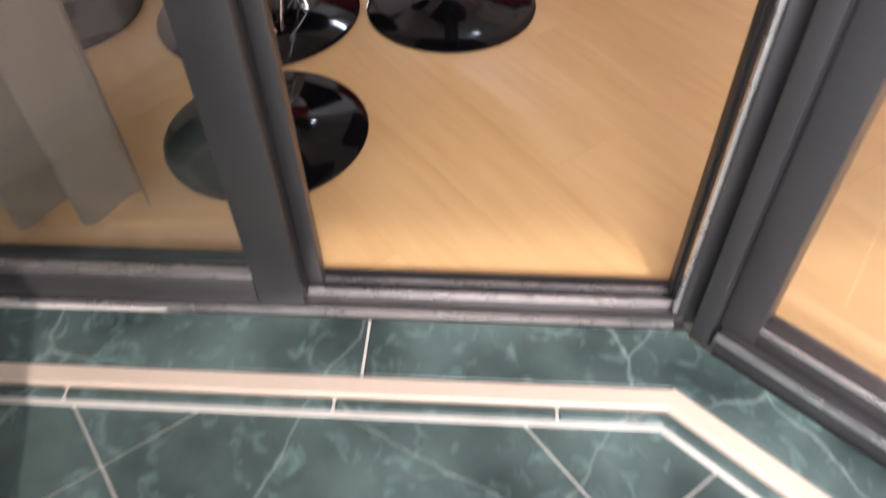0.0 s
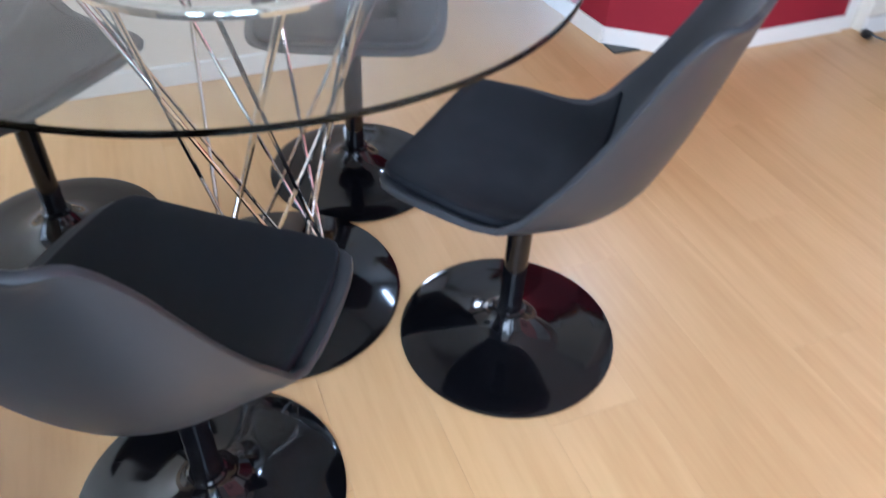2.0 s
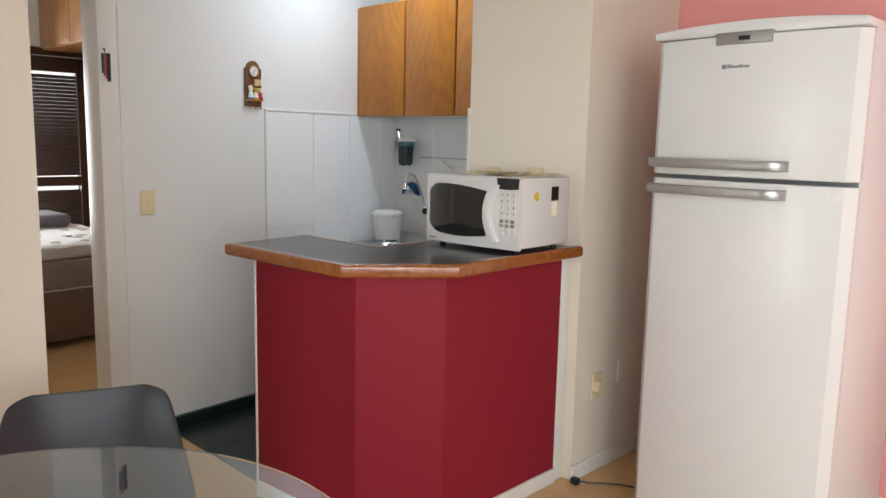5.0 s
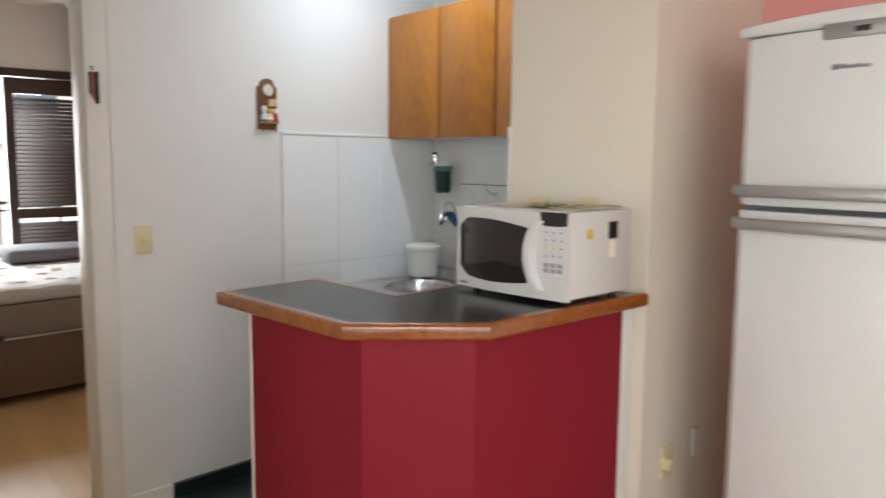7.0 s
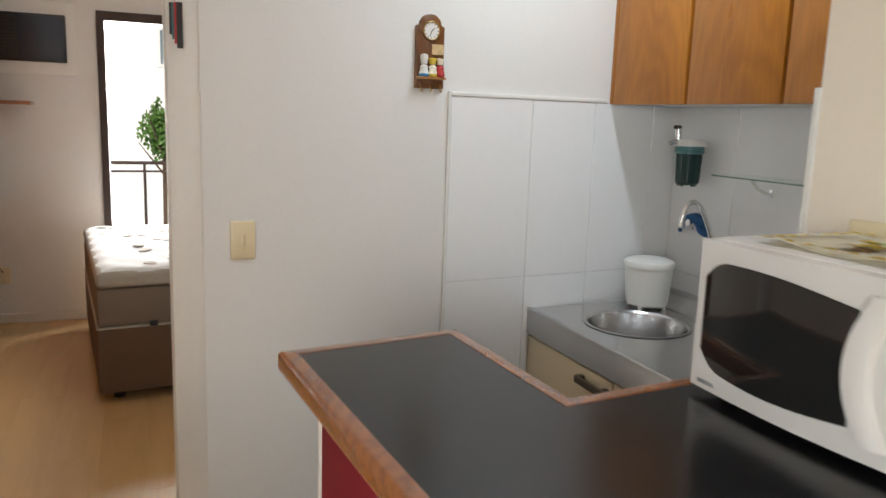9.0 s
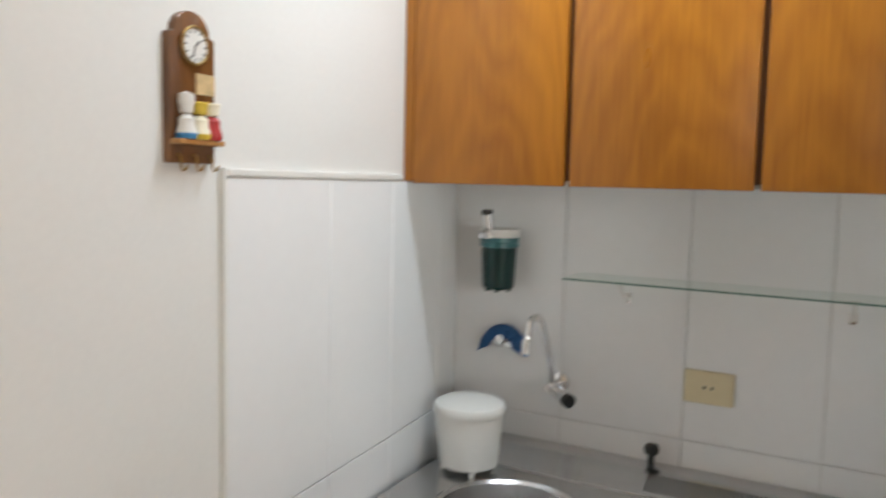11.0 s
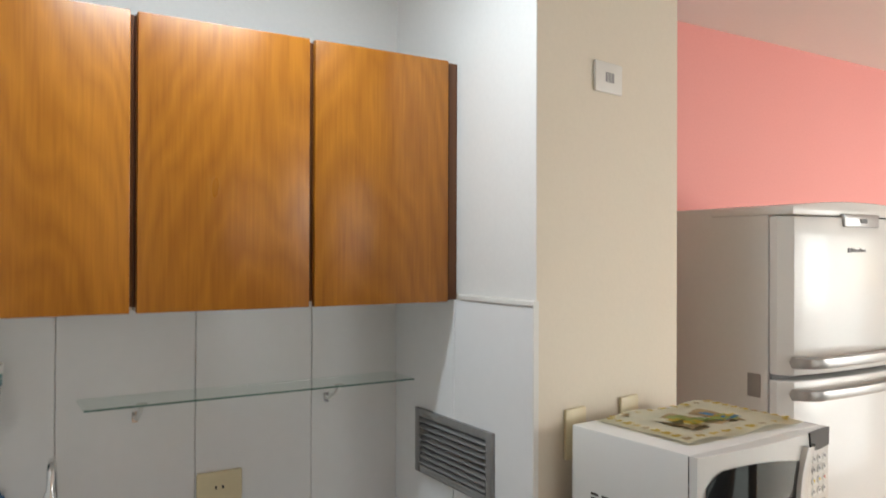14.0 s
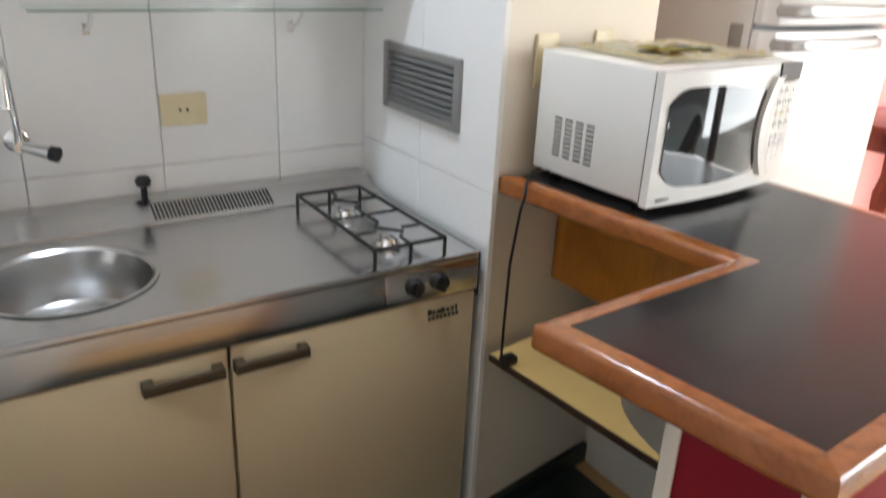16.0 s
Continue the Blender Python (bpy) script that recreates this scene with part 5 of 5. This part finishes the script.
for i in range(15):
    s = -1 + 2 * i / 14
    zc = 0.150 + 0.108 * s
    xo = X0 + 0.310 + 0.036 * (s * s)
    gv.append([gb.verts.new((xo + dx, face_y(xo + dx) - dy, zc)) for dx, dy in ((0.0, -0.002), (0.004, 0.012), (0.026, 0.015), (0.040, 0.010), (0.044, -0.002))])
for p, q in zip(gv, gv[1:]):
    for k in range(4):
        gb.faces.new((p[k], p[k + 1], q[k + 1], q[k]))
bmesh.ops.recalc_face_normals(gb, faces=gb.faces[:])
part("grip", gb, M_APPL, front, "curved white door grip")
on_front("display", [(0.142, 0.244), (0.160, 0.242), (0.180, 0.2415), (0.205, 0.242), (0.230, 0.245), (0.233, 0.284), (0.215, 0.2845), (0.180, 0.285), (0.160, 0.2845), (0.136, 0.284)], 0.004, M_BLACK, front, "black clock display")
for r in range(4):
    for c in range(3):
        mtl = M_YEL if (r, c) in ((2, 0), (2, 1)) else (M_REDP if (r, c) == (2, 2) else M_APPL_C)
        xx, zz = 0.160 + 0.026 * c, 0.222 - 0.024 * r
        bt = part("button", cyl(bmesh.new(), (xx, face_y(xx) + 0.001, zz), (xx, face_y(xx) - 0.0022, zz), 0.0085, 14), M_APPL_C, front)
        part("button_mark", cyl(bmesh.new(), (xx, face_y(xx) - 0.0021, zz + 0.001), (xx, face_y(xx) - 0.0027, zz + 0.001), 0.0035, 8), mtl if mtl != M_APPL_C else M_GREYT, bt)
for r in range(4):
    for c in range(3):
        xx, zz = 0.160 + 0.024 * c, 0.122 - 0.0165 * r
        part("button", B(xx - 0.010, xx + 0.010, face_y(xx) - 0.002, face_y(xx) + 0.002, zz - 0.0065, zz + 0.0065, bev=0.0012, seg=1), M_GREYP if r in (0, 1) else M_APPL_C, front)
mk_b = bmesh.new()
for i in range(9):
    box(mk_b, X0 + 0.022 + 0.007 * i, X0 + 0.0265 + 0.007 * i, face_y(X0 + 0.05) - 0.0012, face_y(X0 + 0.05) + 0.001, 0.024, 0.031)
part("maker_mark", mk_b, M_GREYT, front, "small grey maker's mark", smooth=False)
for i in range(4):
    for j in range(9):
        part("vent_hole", B(X0 - 0.0006, X0 + 0.001, -0.004 + 0.032 * i, 0.018 + 0.032 * i, 0.060 + 0.0102 * j, 0.0652 + 0.0102 * j), M_SLOT, mw)
part("sticker", cyl(bmesh.new(), (X1 - 0.0005, -0.055, 0.215), (X1 + 0.0008, -0.055, 0.215), 0.017, 24), M_YEL, mw, "round yellow sticker")
part("sticker", B(X1 - 0.0005, X1 + 0.0008, 0.045, 0.095, 0.195, 0.25), M_BLACK, mw, "black warning sticker")
part("sticker", B(X1 - 0.0005, X1 + 0.0008, 0.050, 0.085, 0.135, 0.19), M_PAPER, mw)
part("door_gap", B(X0 - 0.0006, X0 + 0.02, Y0 + 0.0008, Y0 + 0.0026, Z0 + 0.003, Z1 - 0.004), M_DARK, mw)
for fx in (-0.19, 0.19):
    for fy in (-0.11, 0.14):
        part("foot", cyl(bmesh.new(), (fx, fy, 0), (fx, fy, 0.02), 0.014, 14), M_BLACK, mw)
# printed mat on top
def wavy_sheet(name, w, d, n, amp, material, parent, z, x0=0, y0=0, ph=0.0):
    bm = bmesh.new()
    g = [[bm.verts.new((x0 + w * (i / n - 0.5), y0 + d * (j / n - 0.5), z + amp * (0.5 + 0.5 * math.sin(3.1 * i / n * 6.28 * 0.6 + 4 * j / n + ph)) * (0.3 + 0.7 * abs(2 * j / n - 1)))) for j in range(n + 1)] for i in range(n + 1)]
    for a, b in zip(g, g[1:]):
        for k in range(n):
            bm.faces.new((a[k], b[k], b[k + 1], a[k + 1]))
    bmesh.ops.solidify(bm, geom=bm.faces[:], thickness=0.0008)
    return part(name, bm, material, parent)
mat = thing("printed_mat", "cream paper mat with a fruit print on the microwave", "place mat")
mat.matrix_basis = pose(-3.140, 3.563, 1.3165, 0, 0, 1)
wavy_sheet("sheet", 0.40, 0.27, 24, 0.010, M_PAPER, mat, 0.001)
rnd = random.Random(9)
wavy_sheet("print", 0.19, 0.12, 16, 0.010, M_BRN, mat, 0.0022)
for i in range(16):
    px, py = rnd.uniform(-0.085, 0.085), rnd.uniform(-0.05, 0.05)
    wavy_sheet("print", rnd.uniform(0.02, 0.05), rnd.uniform(0.015, 0.035), 3, 0.003, rnd.choice((M_GRN, M_GRN, M_YEL, M_BLU)), mat, 0.0085 + 0.0002 * i, px, py)
for i in range(34):
    t = i / 34 * 4
    px, py = ((-0.18 + 0.36 * (t % 1)), -0.115) if t < 1 else ((0.18, -0.115 + 0.23 * (t % 1)) if t < 2 else ((0.18 - 0.36 * (t % 1), 0.115) if t < 3 else (-0.18, 0.115 - 0.23 * (t % 1))))
    wavy_sheet("print", rnd.uniform(0.012, 0.028), rnd.uniform(0.01, 0.02), 3, 0.002, M_YEL if i % 6 else M_BRN, mat, 0.0090, px, py)
cord = part("power_cord", tube(bmesh.new(), [(-3.36, 3.70, 1.045), (-3.42, 3.68, 1.040), (-3.485, 3.62, 1.036), (-3.502, 3.60, 1.02), (-3.508, 3.605, 0.98), (-3.512, 3.62, 0.85), (-3.506, 3.63, 0.70), (-3.498, 3.640, 0.60), (-3.480, 3.640, 0.578)], 0.0035, 8), M_BLACK)
cord.parent, cord.matrix_parent_inverse = mw, mw.matrix_basis.inverted()
plug = part("plug", B(-3.496, -3.455, 3.625, 3.655, 0.5695, 0.592, bev=0.006), M_BLACK)
plug.parent, plug.matrix_parent_inverse = mw, mw.matrix_basis.inverted()

# ---- fridge ----
fg = thing("fridge", "tall white two-door fridge freezer with silver handles", "fridge", (-2.575, 3.685, 0))
FW, FD, FH = 0.700, 0.70, 1.858
part("cabinet", B(0.004, FW - 0.004, 0.095, FD, 0.03, FH - 0.012, bev=0.008), M_APPL_C, fg)


def bowed_door(z0, z1):
    bm = bmesh.new()
    n = 24
    xs = [FW * i / n for i in range(n + 1)]
    def fy(x):
        s = 2 * x / FW - 1
        return 0.004 + 0.030 * abs(s) ** 2.2 + 0.030 * max(0, abs(s) - 0.93) / 0.07
    ring = []
    for i, x in enumerate(xs):
        ring.append([bm.verts.new((x, 0.088, z0)), bm.verts.new((x, fy(x), z0)), bm.verts.new((x, fy(x), z1)), bm.verts.new((x, 0.088, z1))])
    for p, q in zip(ring, ring[1:]):
        for k in range(4):
            bm.faces.new((p[k], p[(k + 1) % 4], q[(k + 1) % 4], q[k]))
    bm.faces.new(ring[0]), bm.faces.new(ring[-1][::-1])
    bmesh.ops.recalc_face_normals(bm, faces=bm.faces[:])
    ed = [e for e in bm.edges if abs(e.verts[0].co.z - e.verts[1].co.z) < 1e-6 and e.calc_face_angle(0) > 1.0]
    bmesh.ops.bevel(bm, geom=ed, offset=0.006, segments=3, profile=0.5, affect="EDGES")
    return bm


d_lo = part("fridge_door", bowed_door(0.085, 1.335), M_APPL, fg)
d_hi = part("freezer_door", bowed_door(1.350, 1.815), M_APPL, fg)
part("door_seal", B(0.01, FW - 0.01, 0.0885, 0.0945, 0.09, 1.81), M_GREYT, fg)
cap = prism(bmesh.new(), [(0, 1.818), (FW, 1.818)] + [(FW * (1 - i / 16), FH - 0.014 + 0.020 * (1 - (1 - i / 8) ** 2)) for i in range(17)], -0.30, -0.014, bev=0.006)
bmesh.ops.rotate(cap, cent=(0, 0, 0), matrix=Matrix.Rotation(radians(90), 3, "X"), verts=cap.verts)
part("cap", cap, M_APPL, fg, "white arched top cover")
part("toe_panel", B(0.004, FW - 0.004, 0.03, 0.095, 0.018, 0.080, bev=0.004), M_APPL, fg)
for door, z, s in ((d_hi, 1.392, 1), (d_lo, 1.300, -1)):
    hb = bmesh.new()
    pts = [(0.006, 0.020, z)] + [(0.02 + 0.475 * i / 14, -0.026 - 0.012 * math.sin(math.pi * i / 14) + (0.022 if i in (0, 14) else 0), z) for i in range(15)] + [(0.505, 0.015, z)]
    g = []
    for x, y, zz in pts:
        g.append([hb.verts.new((x, y + a, zz + b)) for a, b in ((0, -0.017), (-0.012, -0.013), (-0.015, 0), (-0.012, 0.013), (0, 0.017), (0.010, 0))])
    for p, q in zip(g, g[1:]):
        for k in range(6):
            hb.faces.new((p[k], p[(k + 1) % 6], q[(k + 1) % 6], q[k]))
    hb.faces.new(g[0]), hb.faces.new(g[-1][::-1])
    bmesh.ops.recalc_face_normals(hb, faces=hb.faces[:])
    part("handle", hb, M_GREYP, door, "brushed silver bar handle")
pn = part("control_panel", B(0.235, 0.425, -0.002, 0.03, 1.786, 1.826, bev=0.005), M_GREYP, d_hi, "grey control panel")
part("display", B(0.315, 0.352, -0.004, 0.0, 1.798, 1.812), M_BLACK, pn)
mb = bmesh.new()
box(mb, 0.262, 0.276, 0.0022, 0.006, 1.708, 1.722)
for i in range(9):
    box(mb, 0.280 + 0.0085 * i, 0.2865 + 0.0085 * i, 0.0022, 0.006, 1.710, 1.710 + (0.012 if i in (0, 1, 5) else 0.008))
part("maker_mark", mb, M_GREYT, d_hi, "small grey maker's mark", smooth=False)
part("sticker", B(0.0025, 0.0045, 0.12, 0.165, 1.275, 1.345), M_GREYP, fg, "small grey label")
for fx in (0.06, FW - 0.06):
    for fy in (0.14, 0.62):
        part("foot", cyl(bmesh.new(), (fx, fy, 0), (fx, fy, 0.032), 0.02, 14), M_BLACK, fg)
fc = part("power_cord", tube(bmesh.new(), [(-2.875, 3.800, 0.018)] + [tuple(v) for v in arc((-2.84, 3.83, 0.010), (-2.70, 3.99, 0.006), (-2.62, 3.93, 0.006), 8)] + [(-2.56, 3.88, 0.006), (-2.45, 3.95, 0.006)], 0.004, 8), M_BLACK)
fc.parent, fc.matrix_parent_inverse = fg, fg.matrix_basis.inverted()
fpg = part("plug", B(-2.905, -2.868, 3.782, 3.812, 0.001, 0.028, bev=0.006), M_BLACK)
fpg.parent, fpg.matrix_parent_inverse = fg, fg.matrix_basis.inverted()

# dark red furniture beyond the fridge
rw = thing("console_table", "reddish mahogany console table with curved legs", "console table", (-0.90, 4.06, 0))
part("top", B(-0.03, 0.93, -0.02, 0.40, 0.80, 0.83, bev=0.008), M_REDW, rw)
part("apron", B(0.02, 0.88, 0.01, 0.37, 0.70, 0.799, bev=0.004), M_REDW, rw)
for fx in (0.05, 0.85):
    for fy in (0.04, 0.34):
        lg = bmesh.new()
        rings = [(0.0, 0.020, 0.024), (0.05, 0.012, 0.018), (0.25, -0.012, 0.022), (0.42, -0.020, 0.034), (0.52, -0.010, 0.042), (0.60, 0.004, 0.034), (0.70, 0.0, 0.036)]
        vs = [[lg.verts.new((fx + (o if fx < 0.4 else -o) + s * r, fy + t * r, z)) for s, t in ((-1, -1), (1, -1), (1, 1), (-1, 1))] for z, o, r in rings]
        for p, q in zip(vs, vs[1:]):
            for k in range(4):
                lg.faces.new((p[k], p[(k + 1) % 4], q[(k + 1) % 4], q[k]))
        lg.faces.new(vs[0][::-1]), lg.faces.new(vs[-1])
        bmesh.ops.recalc_face_normals(lg, faces=lg.faces[:])
        part("leg", lg, M_REDW, rw)

# ceiling light over the kitchenette
cl = thing("ceiling_light", "slim white ceiling light over the kitchenette", "ceiling light", (-4.08, 3.68, H))
part("housing", B(-0.34, 0.34, -0.045, 0.045, -0.042, 0.0, bev=0.006), M_WPLAST, cl)
for ex in (-0.335, 0.313):
    part("end_cap", B(ex, ex + 0.022, -0.032, 0.032, -0.068, -0.0425, bev=0.003), M_WPLAST, cl)

# ---- bedroom ----
bed = thing("bed", "box-spring bed with brown suede bases and a bare white mattress", "bed", (-6.37, 2.22, 0), 5)
part("box_base", B(-1.62, 0.0, 0.0, 1.38, 0.055, 0.400, bev=0.015), M_BEDB, bed, "brown suede box base")
part("box_base", B(-1.62, -0.004, 0.004, 1.376, 0.406, 0.605, bev=0.02), M_BEDM, bed, "grey-brown upper box")
part("piping", B(-1.622, 0.003, -0.003, 1.383, 0.398, 0.408, bev=0.003), M_MATT_S, bed)
mt = part("mattress", B(-1.62, -0.004, 0.004, 1.376, 0.606, 0.690, bev=0.030, seg=4), M_MATT_S, bed, "pale grey mattress sides")
qb = bmesh.new()
n = 60
g = []
for i in range(n + 1):
    line = []
    for j in range(50):
        x, y = -1.61 + 1.595 * i / n, 0.015 + 1.35 * j / 49
        e = min(1, min(x + 1.61, -0.015 - x, y - 0.015, 1.365 - y) / 0.05)
        z = 0.680 + 0.022 * max(0, e) ** 0.5 + 0.006 * math.cos(x * 26 + (0.5 if int((y + 2) * 6) % 2 else 0)) * math.cos(y * 26)
        line.append(qb.verts.new((x, y, z)))
    g.append(line)
for a, b in zip(g, g[1:]):
    for k in range(49):
        qb.faces.new((a[k], b[k], b[k + 1], a[k + 1]))
part("quilted_top", qb, M_MATT, mt, "quilted white top")
rnd = random.Random(2)
for i in range(40):
    px, py = -1.55 + 1.48 * rnd.random(), 0.08 + 1.2 * rnd.random()
    part("print_spot", lathe(bmesh.new(), [(0.001, 0), (0.032, -0.001), (0.034, -0.004)], 12, (px, py, 0.711)), M_MATT_S, mt)
for fx in (-0.12, -0.80, -1.50):
    for fy in (0.10, 1.28):
        part("foot", cyl(bmesh.new(), (fx, fy, 0), (fx, fy, 0.058), 0.03, 14, 0.036), M_BLACK, bed)
part("strap", B(0.0, 0.006, 0.25, 0.29, 0.40, 0.43, bev=0.002), M_BLACK, bed)
blanket = part("folded_blanket", B(-7.95, -7.45, 2.75, 3.35, 0.711, 0.805, bev=0.04, seg=4), mk("grey_wool", (0.16, 0.16, 0.18), 0.9, var=0.15, scale=20, fine=200, bump=0.2))
tagged(blanket, "folded dark grey blanket lying on the mattress", "blanket")

bwin = thing("door_2", "dark wooden balcony door with louvred shutter leaves", "balcony door", kind="structure")
part("jamb", B(-8.30, -8.16, 2.212, 2.262, 0, 2.09), M_SHUT, bwin)
part("jamb", B(-8.30, -8.16, 3.768, 3.798, 0, 2.09), M_SHUT, bwin)
part("head", B(-8.30, -8.16, 2.212, 3.798, 2.09, 2.153), M_SHUT, bwin)
lf = part("shutter_leaf", B(-8.235, -8.195, 2.915, 2.985, 0.02, 2.085), M_SHUT, bwin)
part("stile", B(-8.235, -8.195, 3.695, 3.765, 0.02, 2.085), M_SHUT, lf)
for a, b in ((0.02, 0.14), (0.98, 1.06), (1.96, 2.085)):
    part("rail", B(-8.235, -8.195, 2.986, 3.694, a, b), M_SHUT, lf)
for i in range(56):
    z = 0.16 + 0.032 * i
    if 0.95 < z < 1.08 or z > 1.95:
        continue
    part("slat", B(-0.022, 0.022, 2.986, 3.694, -0.003, 0.003), M_SHUT, lf).matrix_basis = pose(-8.215, 0, z, 0, 38, 0)
rail = thing("balcony_rail", "thin dark metal balcony railing outside", "railing", (-9.1, 0, 0))
for z in (1.06, 0.99, 0.15):
    part("rail_bar", cyl(bmesh.new(), (0, 1.4, z), (0, 4.6, z), 0.014 if z > 1 else 0.009, 10), M_SHUT, rail)
for i in range(7):
    part("post", cyl(bmesh.new(), (0, 1.5 + 0.5 * i, -0.05), (0, 1.5 + 0.5 * i, 1.06), 0.012, 10), M_SHUT, rail)
setting("floor_balcony_bedroom", B(-9.2, -8.18, 1.2, 4.8, -0.2, -0.04), M_GROUT, "narrow bedroom balcony slab", "floor")
ohc = thing("overhead_cabinet", "orange pine overhead cupboard in the bedroom", "cupboard", (-7.3, 3.40, 2.13))
part("body", B(-0.86, 1.2, 0.02, 0.62, 0.0, 0.50), M_WARD, ohc)
for i in range(3):
    dr = part("door", B(-0.85 + 0.69 * i, -0.17 + 0.69 * i, 0.0, 0.019, 0.01, 0.49, bev=0.003), M_WARD, ohc)
    part("knob", cyl(bmesh.new(), (-0.20 + 0.69 * i, 0, 0.05), (-0.20 + 0.69 * i, -0.02, 0.05), 0.010, 12), M_CHROME, dr)
ward = thing("wardrobe", "orange pine wardrobe column beside the balcony door", "wardrobe", (-7.2, 3.785, 0))
part("side_panel", B(-0.95, 1.1, 0.0, 0.31, 0.0, 2.128, bev=0.003), M_WARD, ward)
w2 = thing("wardrobe", "dark orange wooden wardrobe against the bedroom wall", "wardrobe", (-7.0, 1.01, 0))
part("body", B(-0.70, 0.75, 0.0, 0.52, 0.05, 2.30), M_CAB, w2)
for i in range(3):
    dr = part("door", B(-0.69 + 0.48 * i, -0.22 + 0.48 * i, 0.521, 0.54, 0.07, 2.28, bev=0.003), M_CAB, w2)
    part("knob", cyl(bmesh.new(), (-0.26 + 0.48 * i, 0.54, 1.0), (-0.26 + 0.48 * i, 0.565, 1.0), 0.012, 12), M_CHROME, dr)
part("plinth", B(-0.70, 0.75, 0.03, 0.50, 0, 0.05), M_CAB_SIDE, w2)
ac = thing("air_conditioner", "dark grey boxed air conditioner high on the wall", "air conditioner", (-8.18, 1.79, 1.945), 0)
part("surround", B(0.0, 0.022, -0.30, 0.30, -0.235, 0.235, bev=0.004), M_WPLAST, ac, "white fitting frame in the wall")
part("case", B(0.0, 0.06, -0.235, 0.235, -0.155, 0.155, bev=0.006), M_BLACK, ac)
for i in range(12):
    part("slat", B(0.058, 0.066, -0.22, -0.06, -0.135 + 0.023 * i, -0.127 + 0.023 * i), M_BLACK, ac)
part("grille_panel", B(0.059, 0.064, -0.05, 0.225, -0.14, 0.14, bev=0.002), mk("smoked_plastic", (0.03, 0.04, 0.06), 0.2, var=0.1), ac)
sf = thing("wall_shelf", "small reddish wooden wall shelf", "shelf", (-8.18, 1.62, 1.518), 0)
part("board", B(0.0, 0.25, -0.18, 0.19, -0.012, 0.012, bev=0.002), M_EDGE, sf)
part("bracket", prism(bmesh.new(), [(0, 0), (0.18, 0), (0, -0.14)], -0.01, 0.01), M_EDGE, sf).matrix_basis = pose(0, -0.05, -0.012, 90, 0, 0)
acc = part("power_cord", tube(bmesh.new(), [(-8.150, 1.545, 1.80), (-8.165, 1.53, 1.70), (-8.172, 1.49, 1.56), (-8.172, 1.495, 1.0), (-8.172, 1.52, 0.42), (-8.172, 1.56, 0.36)], 0.004, 6), M_BLACK)
acc.parent, acc.matrix_parent_inverse = ac, ac.matrix_basis.inverted()
keys = thing("key_bunch", "bunch of dark keys hanging on the door frame", "keys", (-4.584, 2.535, 1.815))
part("hook", tube(bmesh.new(), [(0, 0, 0.0), (0.014, 0, 0), (0.018, 0, -0.006), (0.018, 0, -0.016)], 0.003, 6), M_IRON, keys)
for i in range(4):
    kb = bmesh.new()
    box(kb, 0.008 + 0.004 * i, 0.011 + 0.004 * i, -0.012 + 0.006 * i, 0.004 + 0.006 * i, -0.105 - 0.012 * i, -0.02, bev=0.001, seg=1)
    part("key", kb, (M_IRON, M_TEAL, M_REDP, M_IRON)[i], keys)

# ---- outside the bedroom ----
def facade(name, at, w, h, rows_, cols_, label):
    ob = thing(name, label, "building", at, 0)
    part("wall", B(-4, 0, -w / 2, w / 2, -14, h), M_FACADE, ob)
    part("roof", B(-4.2, 0.2, -w / 2 - 0.2, w / 2 + 0.2, h, h + 0.4), M_GROUT, ob)
    for r in range(rows_):
        for c in range(cols_):
            y, z = -w / 2 + w * (c + 0.5) / cols_, -12 + (h + 11.5) * (r + 0.5) / rows_
            wd = part("window", B(-0.05, 0.06, y - 0.75, y + 0.75, z - 0.6, z + 0.7), M_TRIM, ob)
            part("pane", B(0.0, 0.075, y - 0.65, y + 0.65, z - 0.5, z + 0.6), M_FWIN, wd)
            if c % 2 == 0:
                part("balcony", B(0.0, 1.1, y - 1.2, y + 1.2, z - 1.6, z - 0.75), M_FACADE, ob)
    return ob


facade("apartment_building", (-30, 6, 0), 16, 16, 8, 4, "pale rendered apartment building with balconies across the street")
facade("apartment_building", (-38, -12, 0), 14, 10, 6, 4, "pale rendered apartment building beyond the street")
tree = thing("tree", "slender green street tree outside the bedroom balcony", "tree", (-20.5, 3.02, -12.0))
tb = bmesh.new()
cyl(tb, (0, 0, 0), (0.05, 0.05, 12.6), 0.16, 12, 0.06)
for i in range(7):
    a = i * 2.4
    cyl(tb, (0.05, 0.05, 11.8 + 0.1 * i), (0.5 * math.cos(a), 0.5 * math.sin(a), 12.4 + 0.18 * i), 0.03, 8, 0.01)
part("trunk", tb, M_BARK, tree)
rnd = random.Random(11)
lvs, lfs = [], []
for i in range(1600):
    u, v, r = rnd.uniform(0, 6.283), rnd.uniform(-1, 1), rnd.random() ** 0.4
    lump = 1 + 0.25 * math.sin(3 * u + 4 * v)
    c = Vector((0.42 * lump * r * math.cos(u) * math.sqrt(1 - v * v), 0.42 * lump * r * math.sin(u) * math.sqrt(1 - v * v), 13.0 + 0.62 * r * v * lump))
    q = Euler((rnd.uniform(0, 6), rnd.uniform(0, 6), rnd.uniform(0, 6))).to_matrix()
    k = len(lvs)
    for dx, dy in ((-0.06, 0), (0, 0.035), (0.06, 0), (0, -0.035)):
        lvs.append(c + q @ Vector((dx, dy, 0)))
    lfs.append((k, k + 1, k + 2, k + 3))
cm = bpy.data.meshes.new("crown")
cm.from_pydata([tuple(v) for v in lvs], [], lfs)
cm.materials.append(M_LEAF)
cr = new("crown", cm)
cr.parent = tree
